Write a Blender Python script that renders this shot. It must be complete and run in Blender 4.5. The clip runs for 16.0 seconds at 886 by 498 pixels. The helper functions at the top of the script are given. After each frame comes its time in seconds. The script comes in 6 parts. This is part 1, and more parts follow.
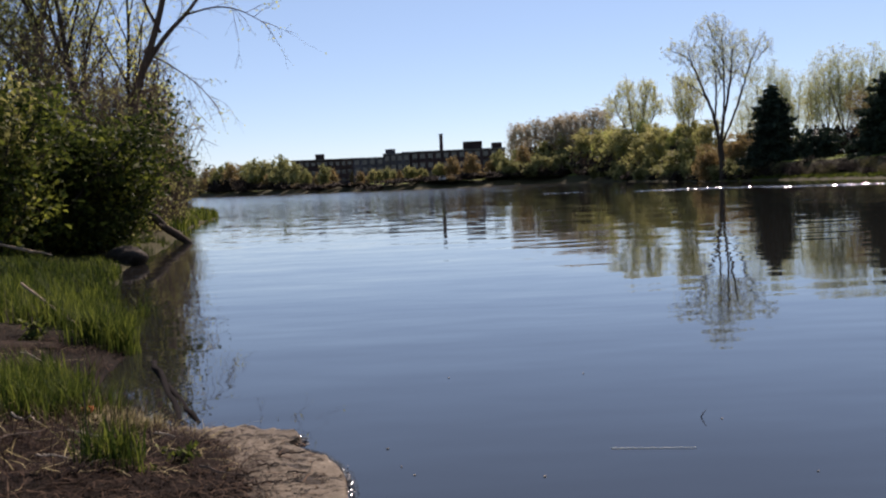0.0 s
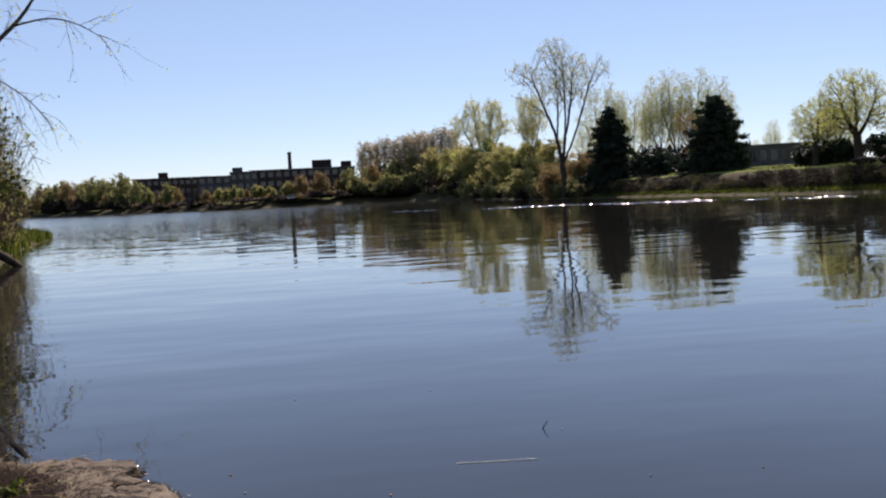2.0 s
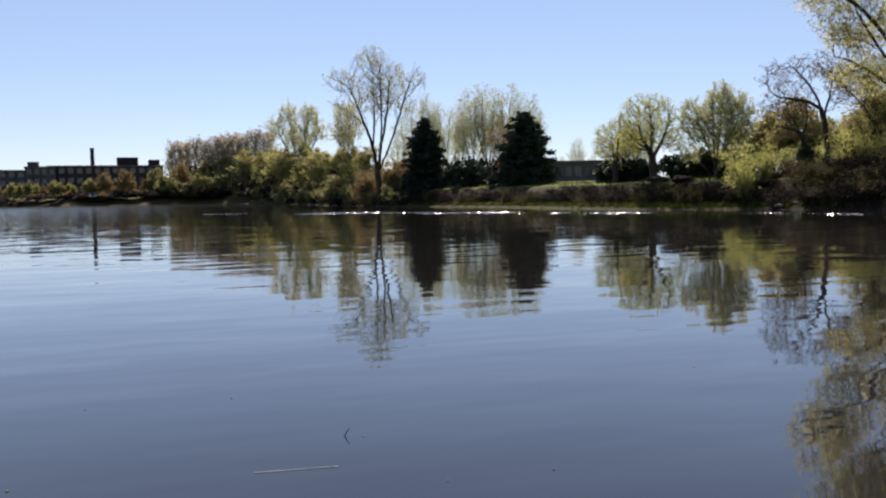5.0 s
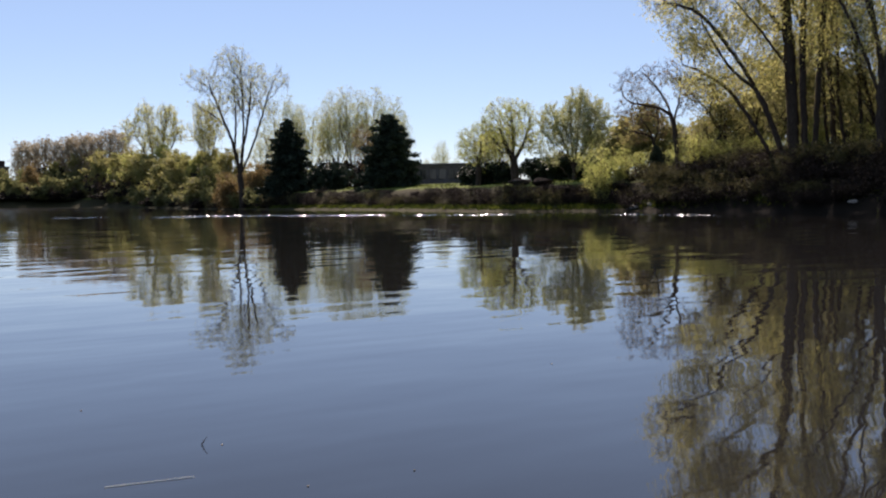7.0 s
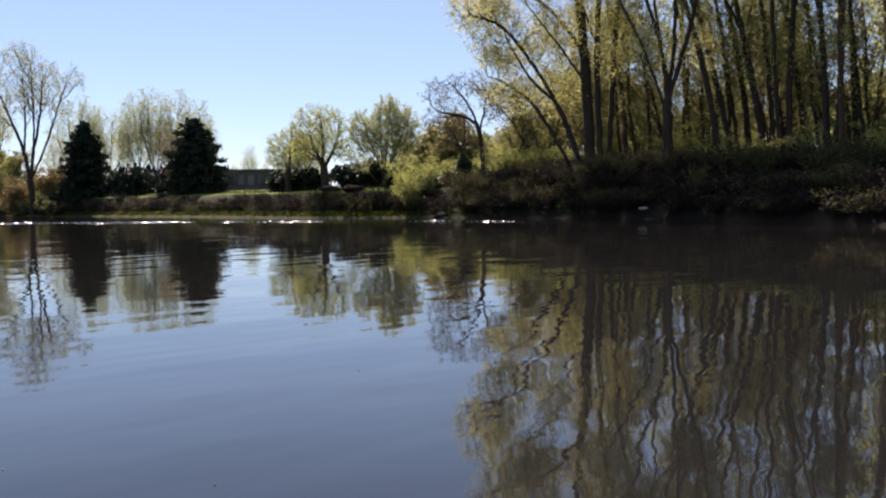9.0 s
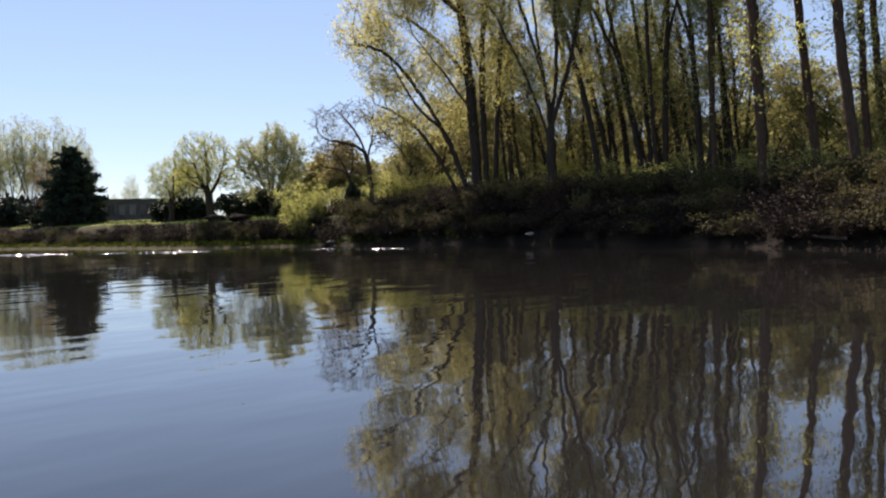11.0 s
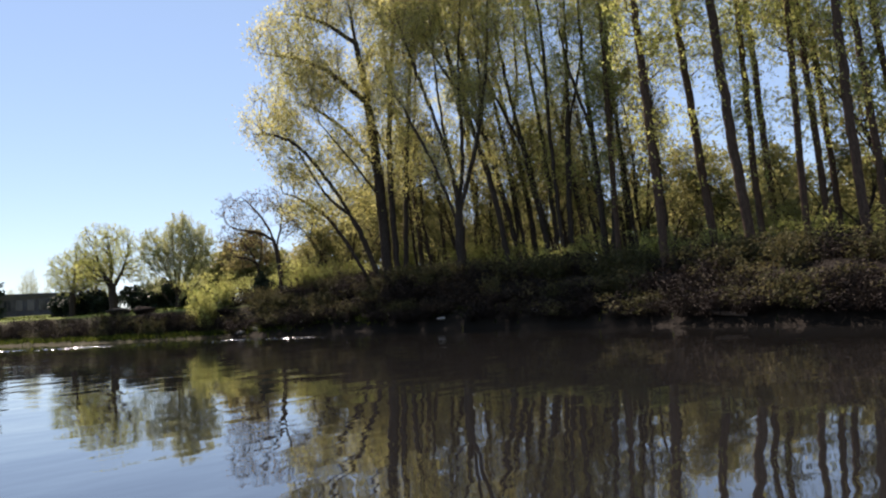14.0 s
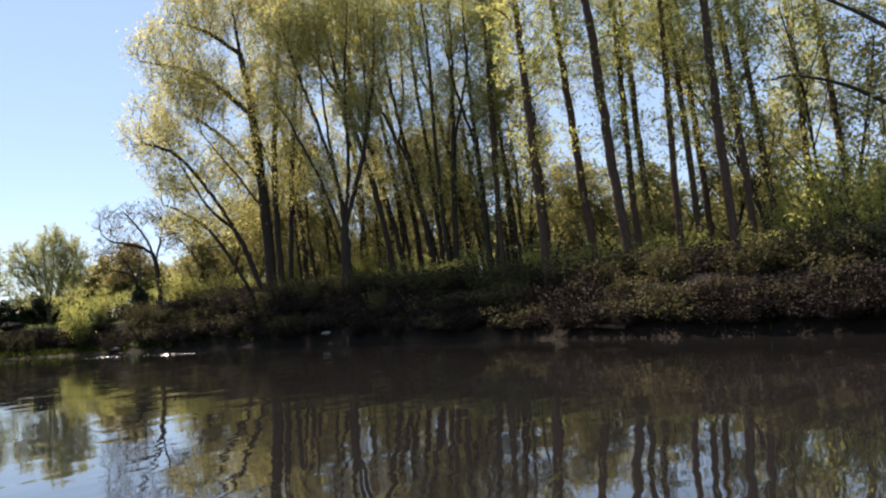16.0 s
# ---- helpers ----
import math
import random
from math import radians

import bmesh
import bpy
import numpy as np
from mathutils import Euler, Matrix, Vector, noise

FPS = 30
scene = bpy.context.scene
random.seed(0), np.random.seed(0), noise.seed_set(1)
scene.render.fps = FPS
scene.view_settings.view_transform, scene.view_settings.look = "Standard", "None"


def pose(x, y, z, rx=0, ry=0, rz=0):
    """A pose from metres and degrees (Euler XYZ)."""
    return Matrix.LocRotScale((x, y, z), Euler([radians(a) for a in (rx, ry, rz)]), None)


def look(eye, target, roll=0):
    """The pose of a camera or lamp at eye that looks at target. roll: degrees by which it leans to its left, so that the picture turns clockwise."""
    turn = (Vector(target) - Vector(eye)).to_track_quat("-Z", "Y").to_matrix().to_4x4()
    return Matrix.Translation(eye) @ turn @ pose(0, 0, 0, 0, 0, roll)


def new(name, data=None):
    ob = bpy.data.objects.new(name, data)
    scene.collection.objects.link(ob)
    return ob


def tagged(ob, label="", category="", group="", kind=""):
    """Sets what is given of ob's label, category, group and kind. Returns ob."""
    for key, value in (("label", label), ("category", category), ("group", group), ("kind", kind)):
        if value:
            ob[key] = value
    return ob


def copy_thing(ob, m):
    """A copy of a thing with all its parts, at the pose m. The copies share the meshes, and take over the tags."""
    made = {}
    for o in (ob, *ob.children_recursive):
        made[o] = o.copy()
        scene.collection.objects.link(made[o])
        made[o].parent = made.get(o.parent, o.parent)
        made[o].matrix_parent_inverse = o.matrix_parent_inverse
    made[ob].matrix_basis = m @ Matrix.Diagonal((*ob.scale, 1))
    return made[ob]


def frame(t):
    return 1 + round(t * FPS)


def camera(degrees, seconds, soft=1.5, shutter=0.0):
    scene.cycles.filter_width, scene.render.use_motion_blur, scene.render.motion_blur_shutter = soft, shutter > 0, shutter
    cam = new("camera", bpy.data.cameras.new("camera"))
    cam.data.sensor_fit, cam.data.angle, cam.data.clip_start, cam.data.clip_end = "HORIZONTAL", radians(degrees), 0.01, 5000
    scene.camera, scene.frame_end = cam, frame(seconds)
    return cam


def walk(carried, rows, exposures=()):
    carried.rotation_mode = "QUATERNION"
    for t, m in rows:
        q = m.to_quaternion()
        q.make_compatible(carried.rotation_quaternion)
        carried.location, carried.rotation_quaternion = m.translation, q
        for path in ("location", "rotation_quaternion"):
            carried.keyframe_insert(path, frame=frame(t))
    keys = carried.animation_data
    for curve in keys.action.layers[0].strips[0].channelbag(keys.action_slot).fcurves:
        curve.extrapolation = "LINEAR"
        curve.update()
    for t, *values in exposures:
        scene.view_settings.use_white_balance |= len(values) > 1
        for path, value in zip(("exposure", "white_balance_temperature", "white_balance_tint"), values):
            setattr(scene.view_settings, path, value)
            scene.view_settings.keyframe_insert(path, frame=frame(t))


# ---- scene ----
cam = camera(50.7, 16.0, soft=2.2)
EYE = 1.45
ROWS = [
    (0.0, 0.000, 0.000, 86.00, 2.65, 0.00),
    (0.5, 0.010, -0.000, 86.28, 2.66, -2.40),
    (1.0, 0.018, -0.001, 86.10, 3.03, -4.17),
    (1.5, 0.030, -0.002, 86.16, 2.84, -6.83),
    (2.0, 0.040, -0.003, 86.68, 2.89, -9.16),
    (2.5, 0.045, -0.004, 86.83, 2.52, -10.35),
    (3.0, 0.053, -0.006, 87.09, 2.44, -12.36),
    (3.5, 0.065, -0.009, 86.85, 2.35, -15.09),
    (5.8, 0.099, -0.020, 86.75, 1.15, -23.31),
    (6.0, 0.103, -0.022, 86.70, 1.43, -24.21),
    (6.5, 0.110, -0.025, 86.77, 1.54, -26.00),
    (7.0, 0.120, -0.031, 86.73, 1.01, -28.66),
    (7.5, 0.138, -0.041, 86.28, 0.12, -33.36),
    (8.0, 0.143, -0.045, 87.24, 0.06, -34.91),
    (8.5, 0.151, -0.051, 86.95, 0.28, -37.15),
    (9.0, 0.161, -0.059, 86.95, 0.87, -40.19),
    (9.5, 0.167, -0.064, 87.33, 1.58, -42.02),
    (10.0, 0.174, -0.070, 87.37, 1.27, -44.00),
    (10.2, 0.177, -0.074, 87.48, 0.89, -45.17),
    (12.3, 0.199, -0.098, 90.94, 2.71, -48.69),
    (12.5, 0.201, -0.101, 91.46, 2.53, -49.43),
    (13.0, 0.203, -0.104, 92.05, 2.50, -50.33),
    (13.5, 0.205, -0.107, 92.81, 2.86, -50.98),
    (14.0, 0.208, -0.112, 93.51, 3.11, -52.34),
    (14.5, 0.213, -0.119, 93.86, 3.04, -54.26),
    (15.0, 0.218, -0.127, 94.40, 3.12, -56.30),
    (15.5, 0.221, -0.132, 94.35, 3.46, -57.59),
    (16.0, 0.224, -0.139, 93.98, 3.39, -59.30),
]
walk(cam, [(t, pose(x, y, EYE, rx, ry, rz)) for t, x, y, rx, ry, rz in ROWS],
     [(0.0, 0.89, 6850, 26), (3.5, 0.89, 6900, 26), (7.0, 0.92, 6900, 26), (7.5, 1.06, 7000, 26), (8.2, 1.2, 7050, 27), (8.6, 1.25, 7050, 27), (9.0, 1.06, 6900, 26), (9.5, 1.12, 7050, 27), (10.0, 0.97, 6950, 25), (12.5, 1.27, 7200, 26), (13.5, 1.27, 7150, 26), (14.0, 1.16, 7000, 24), (15.5, 1.1, 6900, 20), (16.0, 1.36, 7200, 22)])

# ---- world, sun ----
SUN_AZ, SUN_EL = -21.0, 42.0            # degrees, left of straight ahead is plus
world = bpy.data.worlds.new("sky")
scene.world = world
world.use_nodes = True
wn = world.node_tree
wn.nodes.clear()
w_out = wn.nodes.new("ShaderNodeOutputWorld")
w_bg = wn.nodes.new("ShaderNodeBackground")
w_sky = wn.nodes.new("ShaderNodeTexSky")
w_sky.sky_type = "NISHITA"
w_sky.sun_disc = False
w_sky.sun_elevation = radians(SUN_EL)
w_sky.sun_rotation = radians(-SUN_AZ)
w_sky.air_density, w_sky.dust_density, w_sky.ozone_density = 0.8, 0.0, 3.2
w_bg.inputs["Strength"].default_value = 0.068
w_tone = wn.nodes.new("ShaderNodeMix")
w_tone.data_type, w_tone.blend_type = "RGBA", "MULTIPLY"
w_tone.inputs[0].default_value, w_tone.inputs[7].default_value = 1.0, (0.985, 1.0, 1.015, 1)
w_haze = wn.nodes.new("ShaderNodeMix")
w_haze.data_type = "RGBA"
w_haze.inputs[0].default_value, w_haze.inputs[7].default_value = 0.42, (3.15, 4.85, 6.3, 1)
wn.links.new(w_sky.outputs[0], w_tone.inputs[6])
wn.links.new(w_tone.outputs[2], w_haze.inputs[6])
wn.links.new(w_haze.outputs[2], w_bg.inputs[0])
wn.links.new(w_bg.outputs[0], w_out.inputs[0])

sun = new("sun", bpy.data.lights.new("sun", "SUN"))
sun.data.energy, sun.data.angle, sun.data.color = 5.0, radians(0.53), (1.0, 0.94, 0.84)
to_sun = Vector((-math.sin(radians(SUN_AZ)) * math.cos(radians(SUN_EL)), math.cos(radians(SUN_AZ)) * math.cos(radians(SUN_EL)), math.sin(radians(SUN_EL))))
sun.matrix_world = look((20, 0, 80), Vector((20, 0, 80)) - to_sun)

# ---- materials ----
def material(name):
    m = bpy.data.materials.new(name)
    m.use_nodes = True
    t = m.node_tree
    return m, t, t.nodes["Principled BSDF"]


def node(t, kind, **values):
    n = t.nodes.new(kind)
    for k, v in values.items():
        n.inputs[k].default_value = v
    return n


def ramp(t, source, stops):
    n = t.nodes.new("ShaderNodeValToRGB")
    e = n.color_ramp.elements
    while len(e) < len(stops):
        e.new(0.5)
    for i, (p, c) in enumerate(stops):
        e[i].position, e[i].color = p, (*c, 1)
    t.links.new(source, n.inputs[0])
    return n.outputs[0]


def coords(t, scale=(1, 1, 1), world_space=True):
    m = t.nodes.new("ShaderNodeMapping")
    m.inputs["Scale"].default_value = scale
    if world_space:
        g = t.nodes.new("ShaderNodeNewGeometry")
        t.links.new(g.outputs["Position"], m.inputs[0])
    else:
        g = t.nodes.new("ShaderNodeTexCoord")
        t.links.new(g.outputs["Object"], m.inputs[0])
    return m.outputs[0]


def noise_of(t, vec, scale, detail=4.0, rough=0.55):
    n = node(t, "ShaderNodeTexNoise", Scale=scale, Detail=detail, Roughness=rough)
    t.links.new(vec, n.inputs["Vector"])
    return n.outputs["Fac"]


def bump(t, bsdf, height, strength, distance):
    b = node(t, "ShaderNodeBump", Strength=strength, Distance=distance)
    t.links.new(height, b.inputs["Height"])
    t.links.new(b.outputs[0], bsdf.inputs["Normal"])
    return b


def mixed(t, fac, a, b):
    m = t.nodes.new("ShaderNodeMix")
    m.data_type = "RGBA"
    for sock, v in ((0, fac), (6, a), (7, b)):
        if isinstance(v, (tuple, float, int)):
            m.inputs[sock].default_value = (*v, 1) if isinstance(v, tuple) else v
        else:
            t.links.new(v, m.inputs[sock])
    return m.outputs[2]


def rough_surface(name, stops, scale, relief, rough=0.9, fine=8.0, world_space=True):
    m, t, b = material(name)
    v = coords(t, world_space=world_space)
    big = noise_of(t, v, scale, 6)
    small = noise_of(t, v, scale * fine, 5, 0.65)
    c = ramp(t, big, stops)
    dark = ramp(t, small, [(0.3, (0.55, 0.55, 0.55)), (0.7, (1.15, 1.15, 1.15))])
    x = t.nodes.new("ShaderNodeMix")
    x.data_type, x.blend_type = "RGBA", "MULTIPLY"
    x.inputs[0].default_value = 1.0
    t.links.new(c, x.inputs[6])
    t.links.new(dark, x.inputs[7])
    t.links.new(x.outputs[2], b.inputs["Base Color"])
    b.inputs["Roughness"].default_value = rough
    b.inputs["Specular IOR Level"].default_value = 0.06
    bump(t, b, small, 0.9, relief)
    return m


def leaf_material(name, stops, through_light=0.45, rough=0.6):
    m, t, b = material(name)
    g = t.nodes.new("ShaderNodeNewGeometry")
    o = t.nodes.new("ShaderNodeObjectInfo")
    v = coords(t)
    patch = noise_of(t, v, 0.35, 2)
    add = t.nodes.new("ShaderNodeMath")
    add.operation = "MULTIPLY_ADD"
    add.inputs[1].default_value = 0.55
    t.links.new(g.outputs["Random Per Island"], add.inputs[0])
    half = t.nodes.new("ShaderNodeMath")
    half.operation = "MULTIPLY_ADD"
    half.inputs[1].default_value, half.inputs[2].default_value = 0.7, -0.12
    t.links.new(patch, half.inputs[0])
    t.links.new(half.outputs[0], add.inputs[2])
    shade = t.nodes.new("ShaderNodeMath")
    shade.operation = "MULTIPLY_ADD"
    shade.inputs[1].default_value, shade.inputs[2].default_value = 0.25, -0.1
    t.links.new(o.outputs["Random"], shade.inputs[0])
    tot = t.nodes.new("ShaderNodeMath")
    t.links.new(add.outputs[0], tot.inputs[0])
    t.links.new(shade.outputs[0], tot.inputs[1])
    c = ramp(t, tot.outputs[0], stops)
    t.links.new(c, b.inputs["Base Color"])
    b.inputs["Roughness"].default_value = rough
    b.inputs["Specular IOR Level"].default_value = 0.08
    tr = t.nodes.new("ShaderNodeBsdfTranslucent")
    t.links.new(c, tr.inputs["Color"])
    mx = t.nodes.new("ShaderNodeMixShader")
    mx.inputs[0].default_value = through_light
    t.links.new(b.outputs[0], mx.inputs[1])
    t.links.new(tr.outputs[0], mx.inputs[2])
    t.links.new(mx.outputs[0], t.nodes["Material Output"].inputs["Surface"])
    return m


def bark_material(name, a, c):
    m, t, b = material(name)
    v = coords(t, (6, 6, 1.2), world_space=False)
    f = noise_of(t, v, 2.2, 6, 0.7)
    t.links.new(ramp(t, f, [(0.3, a), (0.7, c)]), b.inputs["Base Color"])
    b.inputs["Roughness"].default_value = 0.95
    b.inputs["Specular IOR Level"].default_value = 0.05
    bump(t, b, f, 0.8, 0.03)
    return m


BARK = bark_material("bark_grey_brown", (0.045, 0.035, 0.028), (0.13, 0.10, 0.08))
BARK_RED = bark_material("bark_reddish", (0.045, 0.030, 0.023), (0.12, 0.078, 0.056))
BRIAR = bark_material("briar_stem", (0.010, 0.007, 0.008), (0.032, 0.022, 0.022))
TWIG = bark_material("twig_tan", (0.12, 0.09, 0.065), (0.26, 0.20, 0.145))
TWIG_DARK = bark_material("twig_brown", (0.07, 0.05, 0.04), (0.15, 0.115, 0.09))
BARK_DARK = bark_material("bark_dark", (0.025, 0.02, 0.016), (0.08, 0.062, 0.05))
LEAF_SPRING = leaf_material("leaf_spring", [(0.1, (0.21, 0.25, 0.06)), (0.5, (0.35, 0.37, 0.11)), (0.9, (0.47, 0.45, 0.15))], 0.68)
LEAF_YELLOW = leaf_material("leaf_yellow", [(0.1, (0.27, 0.28, 0.09)), (0.5, (0.43, 0.42, 0.15)), (0.9, (0.56, 0.50, 0.19))], 0.7)
LEAF_PALE = leaf_material("leaf_pale", [(0.1, (0.23, 0.26, 0.11)), (0.5, (0.33, 0.35, 0.16)), (0.9, (0.43, 0.42, 0.22))], 0.6)
LEAF_TAN = leaf_material("bud_haze", [(0.1, (0.20, 0.17, 0.12)), (0.5, (0.28, 0.24, 0.17)), (0.9, (0.36, 0.31, 0.22))], 0.5)
LEAF_OLIVE = leaf_material("leaf_olive", [(0.1, (0.12, 0.13, 0.045)), (0.5, (0.22, 0.215, 0.075)), (0.9, (0.32, 0.28, 0.11))], 0.55)
LEAF_ORANGE = leaf_material("leaf_orange", [(0.1, (0.11, 0.08, 0.035)), (0.5, (0.20, 0.14, 0.06)), (0.9, (0.28, 0.21, 0.09))])
# darkest leaves carry the thicket's inner shade in their colour
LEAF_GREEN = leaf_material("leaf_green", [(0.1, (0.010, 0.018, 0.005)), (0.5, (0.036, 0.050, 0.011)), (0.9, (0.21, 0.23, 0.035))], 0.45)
LEAF_DULL = leaf_material("leaf_dull", [(0.1, (0.03, 0.035, 0.015)), (0.5, (0.07, 0.068, 0.028)), (0.9, (0.13, 0.11, 0.05))], 0.3, 0.8)
# brown leaves of bank scrub, darkened in colour for the shade of the trees
LEAF_BROWN_SHADED = leaf_material("leaf_brown_shaded", [(0.1, (0.012, 0.009, 0.009)), (0.5, (0.024, 0.018, 0.015)), (0.9, (0.046, 0.036, 0.024))], 0.15, 0.85)
NEEDLE = leaf_material("needle_dark", [(0.1, (0.010, 0.018, 0.013)), (0.5, (0.023, 0.036, 0.024)), (0.9, (0.05, 0.065, 0.036))], 0.15)
LEAF_FAR = leaf_material("leaf_far", [(0.1, (0.10, 0.11, 0.045)), (0.5, (0.17, 0.175, 0.07)), (0.9, (0.24, 0.23, 0.10))], 0.5, 0.8)
# blade greens lowered towards black, half shadow of the near bank in the colour
GRASS = leaf_material("grass_blade", [(0.1, (0.005, 0.011, 0.003)), (0.5, (0.022, 0.038, 0.007)), (0.9, (0.13, 0.15, 0.025))], 0.45, 0.75)
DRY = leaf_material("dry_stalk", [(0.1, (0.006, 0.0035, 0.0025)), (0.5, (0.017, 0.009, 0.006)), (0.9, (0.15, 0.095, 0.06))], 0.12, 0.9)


def ground_material():
    m, t, b = material("ground_soil_grass")
    v = coords(t)
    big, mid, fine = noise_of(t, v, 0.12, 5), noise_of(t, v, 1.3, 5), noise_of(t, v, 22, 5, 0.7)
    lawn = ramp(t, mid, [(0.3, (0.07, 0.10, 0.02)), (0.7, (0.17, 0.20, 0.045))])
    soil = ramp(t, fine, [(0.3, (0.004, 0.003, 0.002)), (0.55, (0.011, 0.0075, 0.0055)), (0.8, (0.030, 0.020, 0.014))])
    g = t.nodes.new("ShaderNodeNewGeometry")
    s = t.nodes.new("ShaderNodeSeparateXYZ")
    t.links.new(g.outputs["Position"], s.inputs[0])
    n = t.nodes.new("ShaderNodeSeparateXYZ")
    t.links.new(g.outputs["True Normal"], n.inputs[0])
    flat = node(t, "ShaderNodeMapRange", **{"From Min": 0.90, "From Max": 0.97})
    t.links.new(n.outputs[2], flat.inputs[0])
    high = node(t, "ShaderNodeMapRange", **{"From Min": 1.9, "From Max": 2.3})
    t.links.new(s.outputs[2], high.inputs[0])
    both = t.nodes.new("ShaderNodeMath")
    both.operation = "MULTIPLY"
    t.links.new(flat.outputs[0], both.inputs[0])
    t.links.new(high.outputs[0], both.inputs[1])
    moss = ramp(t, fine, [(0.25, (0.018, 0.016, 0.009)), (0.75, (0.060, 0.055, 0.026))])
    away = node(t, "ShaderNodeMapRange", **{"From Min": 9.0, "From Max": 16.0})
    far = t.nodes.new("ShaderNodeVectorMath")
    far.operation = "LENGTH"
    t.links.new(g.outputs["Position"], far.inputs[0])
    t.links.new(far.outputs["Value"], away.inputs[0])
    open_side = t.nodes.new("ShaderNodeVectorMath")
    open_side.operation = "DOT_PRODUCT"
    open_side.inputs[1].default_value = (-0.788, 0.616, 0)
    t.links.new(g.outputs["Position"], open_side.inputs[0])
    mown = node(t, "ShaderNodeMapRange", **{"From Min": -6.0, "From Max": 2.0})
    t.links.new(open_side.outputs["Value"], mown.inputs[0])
    # earth on the wood's side, darkened so its colour holds the trees' shade
    shaded_mud = ramp(t, fine, [(0.25, (0.007, 0.006, 0.005)), (0.75, (0.020, 0.016, 0.012))])
    under = mixed(t, away.outputs[0], soil, mixed(t, mown.outputs[0], shaded_mud, moss))
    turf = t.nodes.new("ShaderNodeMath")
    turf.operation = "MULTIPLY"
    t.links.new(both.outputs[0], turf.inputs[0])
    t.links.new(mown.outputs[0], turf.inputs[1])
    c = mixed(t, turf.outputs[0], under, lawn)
    t.links.new(c, b.inputs["Base Color"])
    b.inputs["Roughness"].default_value = 0.95
    b.inputs["Specular IOR Level"].default_value = 0.05
    bump(t, b, fine, 0.7, 0.03)
    return m


def water_material():
    m, t, b = material("river_water")
    b.inputs["Base Color"].default_value = (0.012, 0.0115, 0.011, 1)
    b.inputs["IOR"].default_value = 1.5
    b.inputs["Roughness"].default_value = 0.02
    long = noise_of(t, coords(t, (0.35, 1.0, 1)), 0.55, 3, 0.5)
    short = noise_of(t, coords(t, (0.6, 1.0, 1)), 2.6, 3, 0.5)
    patch = noise_of(t, coords(t, (0.010, 0.035, 1)), 1.0, 3, 0.5)
    gust = ramp(t, patch, [(0.45, (0.3, 0.3, 0.3)), (0.62, (0.85, 0.85, 0.85))])
    mul = t.nodes.new("ShaderNodeMath")
    mul.operation = "MULTIPLY"
    t.links.new(short, mul.inputs[0])
    t.links.new(gust, mul.inputs[1])
    add = t.nodes.new("ShaderNodeMath")
    add.operation = "MULTIPLY_ADD"
    add.inputs[1].default_value = 0.25
    t.links.new(mul.outputs[0], add.inputs[0])
    t.links.new(long, add.inputs[2])
    flat = bump(t, b, add.outputs[0], 1.0, 0.013)

    def slopes(scale, stretch, size, mask, onto):
        """Adds ripples given by their slopes to a normal."""
        n = node(t, "ShaderNodeTexNoise", Scale=scale, Detail=2.0, Roughness=0.6)
        t.links.new(coords(t, stretch), n.inputs["Vector"])
        sub = t.nodes.new("ShaderNodeVectorMath")
        sub.operation = "SUBTRACT"
        sub.inputs[1].default_value = (0.5, 0.5, 0.5)
        t.links.new(n.outputs["Color"], sub.inputs[0])
        mul = t.nodes.new("ShaderNodeVectorMath")
        mul.operation = "MULTIPLY"
        mul.inputs[1].default_value = (size, size, 0)
        t.links.new(sub.outputs[0], mul.inputs[0])
        sc = t.nodes.new("ShaderNodeVectorMath")
        sc.operation = "SCALE"
        t.links.new(mul.outputs[0], sc.inputs[0])
        t.links.new(mask, sc.inputs["Scale"])
        ad = t.nodes.new("ShaderNodeVectorMath")
        t.links.new(onto, ad.inputs[0])
        t.links.new(sc.outputs[0], ad.inputs[1])
        return ad.outputs[0]

    g = t.nodes.new("ShaderNodeNewGeometry")
    reach = t.nodes.new("ShaderNodeVectorMath")
    reach.operation = "DOT_PRODUCT"
    reach.inputs[1].default_value = (-0.9, 0.25, 0)
    t.links.new(g.outputs["Position"], reach.inputs[0])
    windy = node(t, "ShaderNodeMapRange", **{"From Min": 6.0, "From Max": 40.0})
    t.links.new(reach.outputs["Value"], windy.inputs[0])
    soft = node(t, "ShaderNodeMapRange", **{"From Min": 6.0, "From Max": 60.0, "To Min": 0.02, "To Max": 0.13})
    t.links.new(reach.outputs["Value"], soft.inputs[0])
    t.links.new(soft.outputs[0], b.inputs["Roughness"])
    up = slopes(1.2, (0.5, 1, 1), 0.085, gust, flat.outputs[0])
    up = slopes(4.5, (0.7, 1, 1), 0.25, windy.outputs[0], up)
    norm = t.nodes.new("ShaderNodeVectorMath")
    norm.operation = "NORMALIZE"
    t.links.new(up, norm.inputs[0])
    t.links.new(norm.outputs[0], b.inputs["Normal"])
    return m


GROUND, WATER = ground_material(), water_material()
RIFFLE, _t, _b = material("choppy_water")
_b.inputs["Base Color"].default_value, _b.inputs["Roughness"].default_value, _b.inputs["IOR"].default_value = (0.013, 0.011, 0.008, 1), 0.145, 1.333


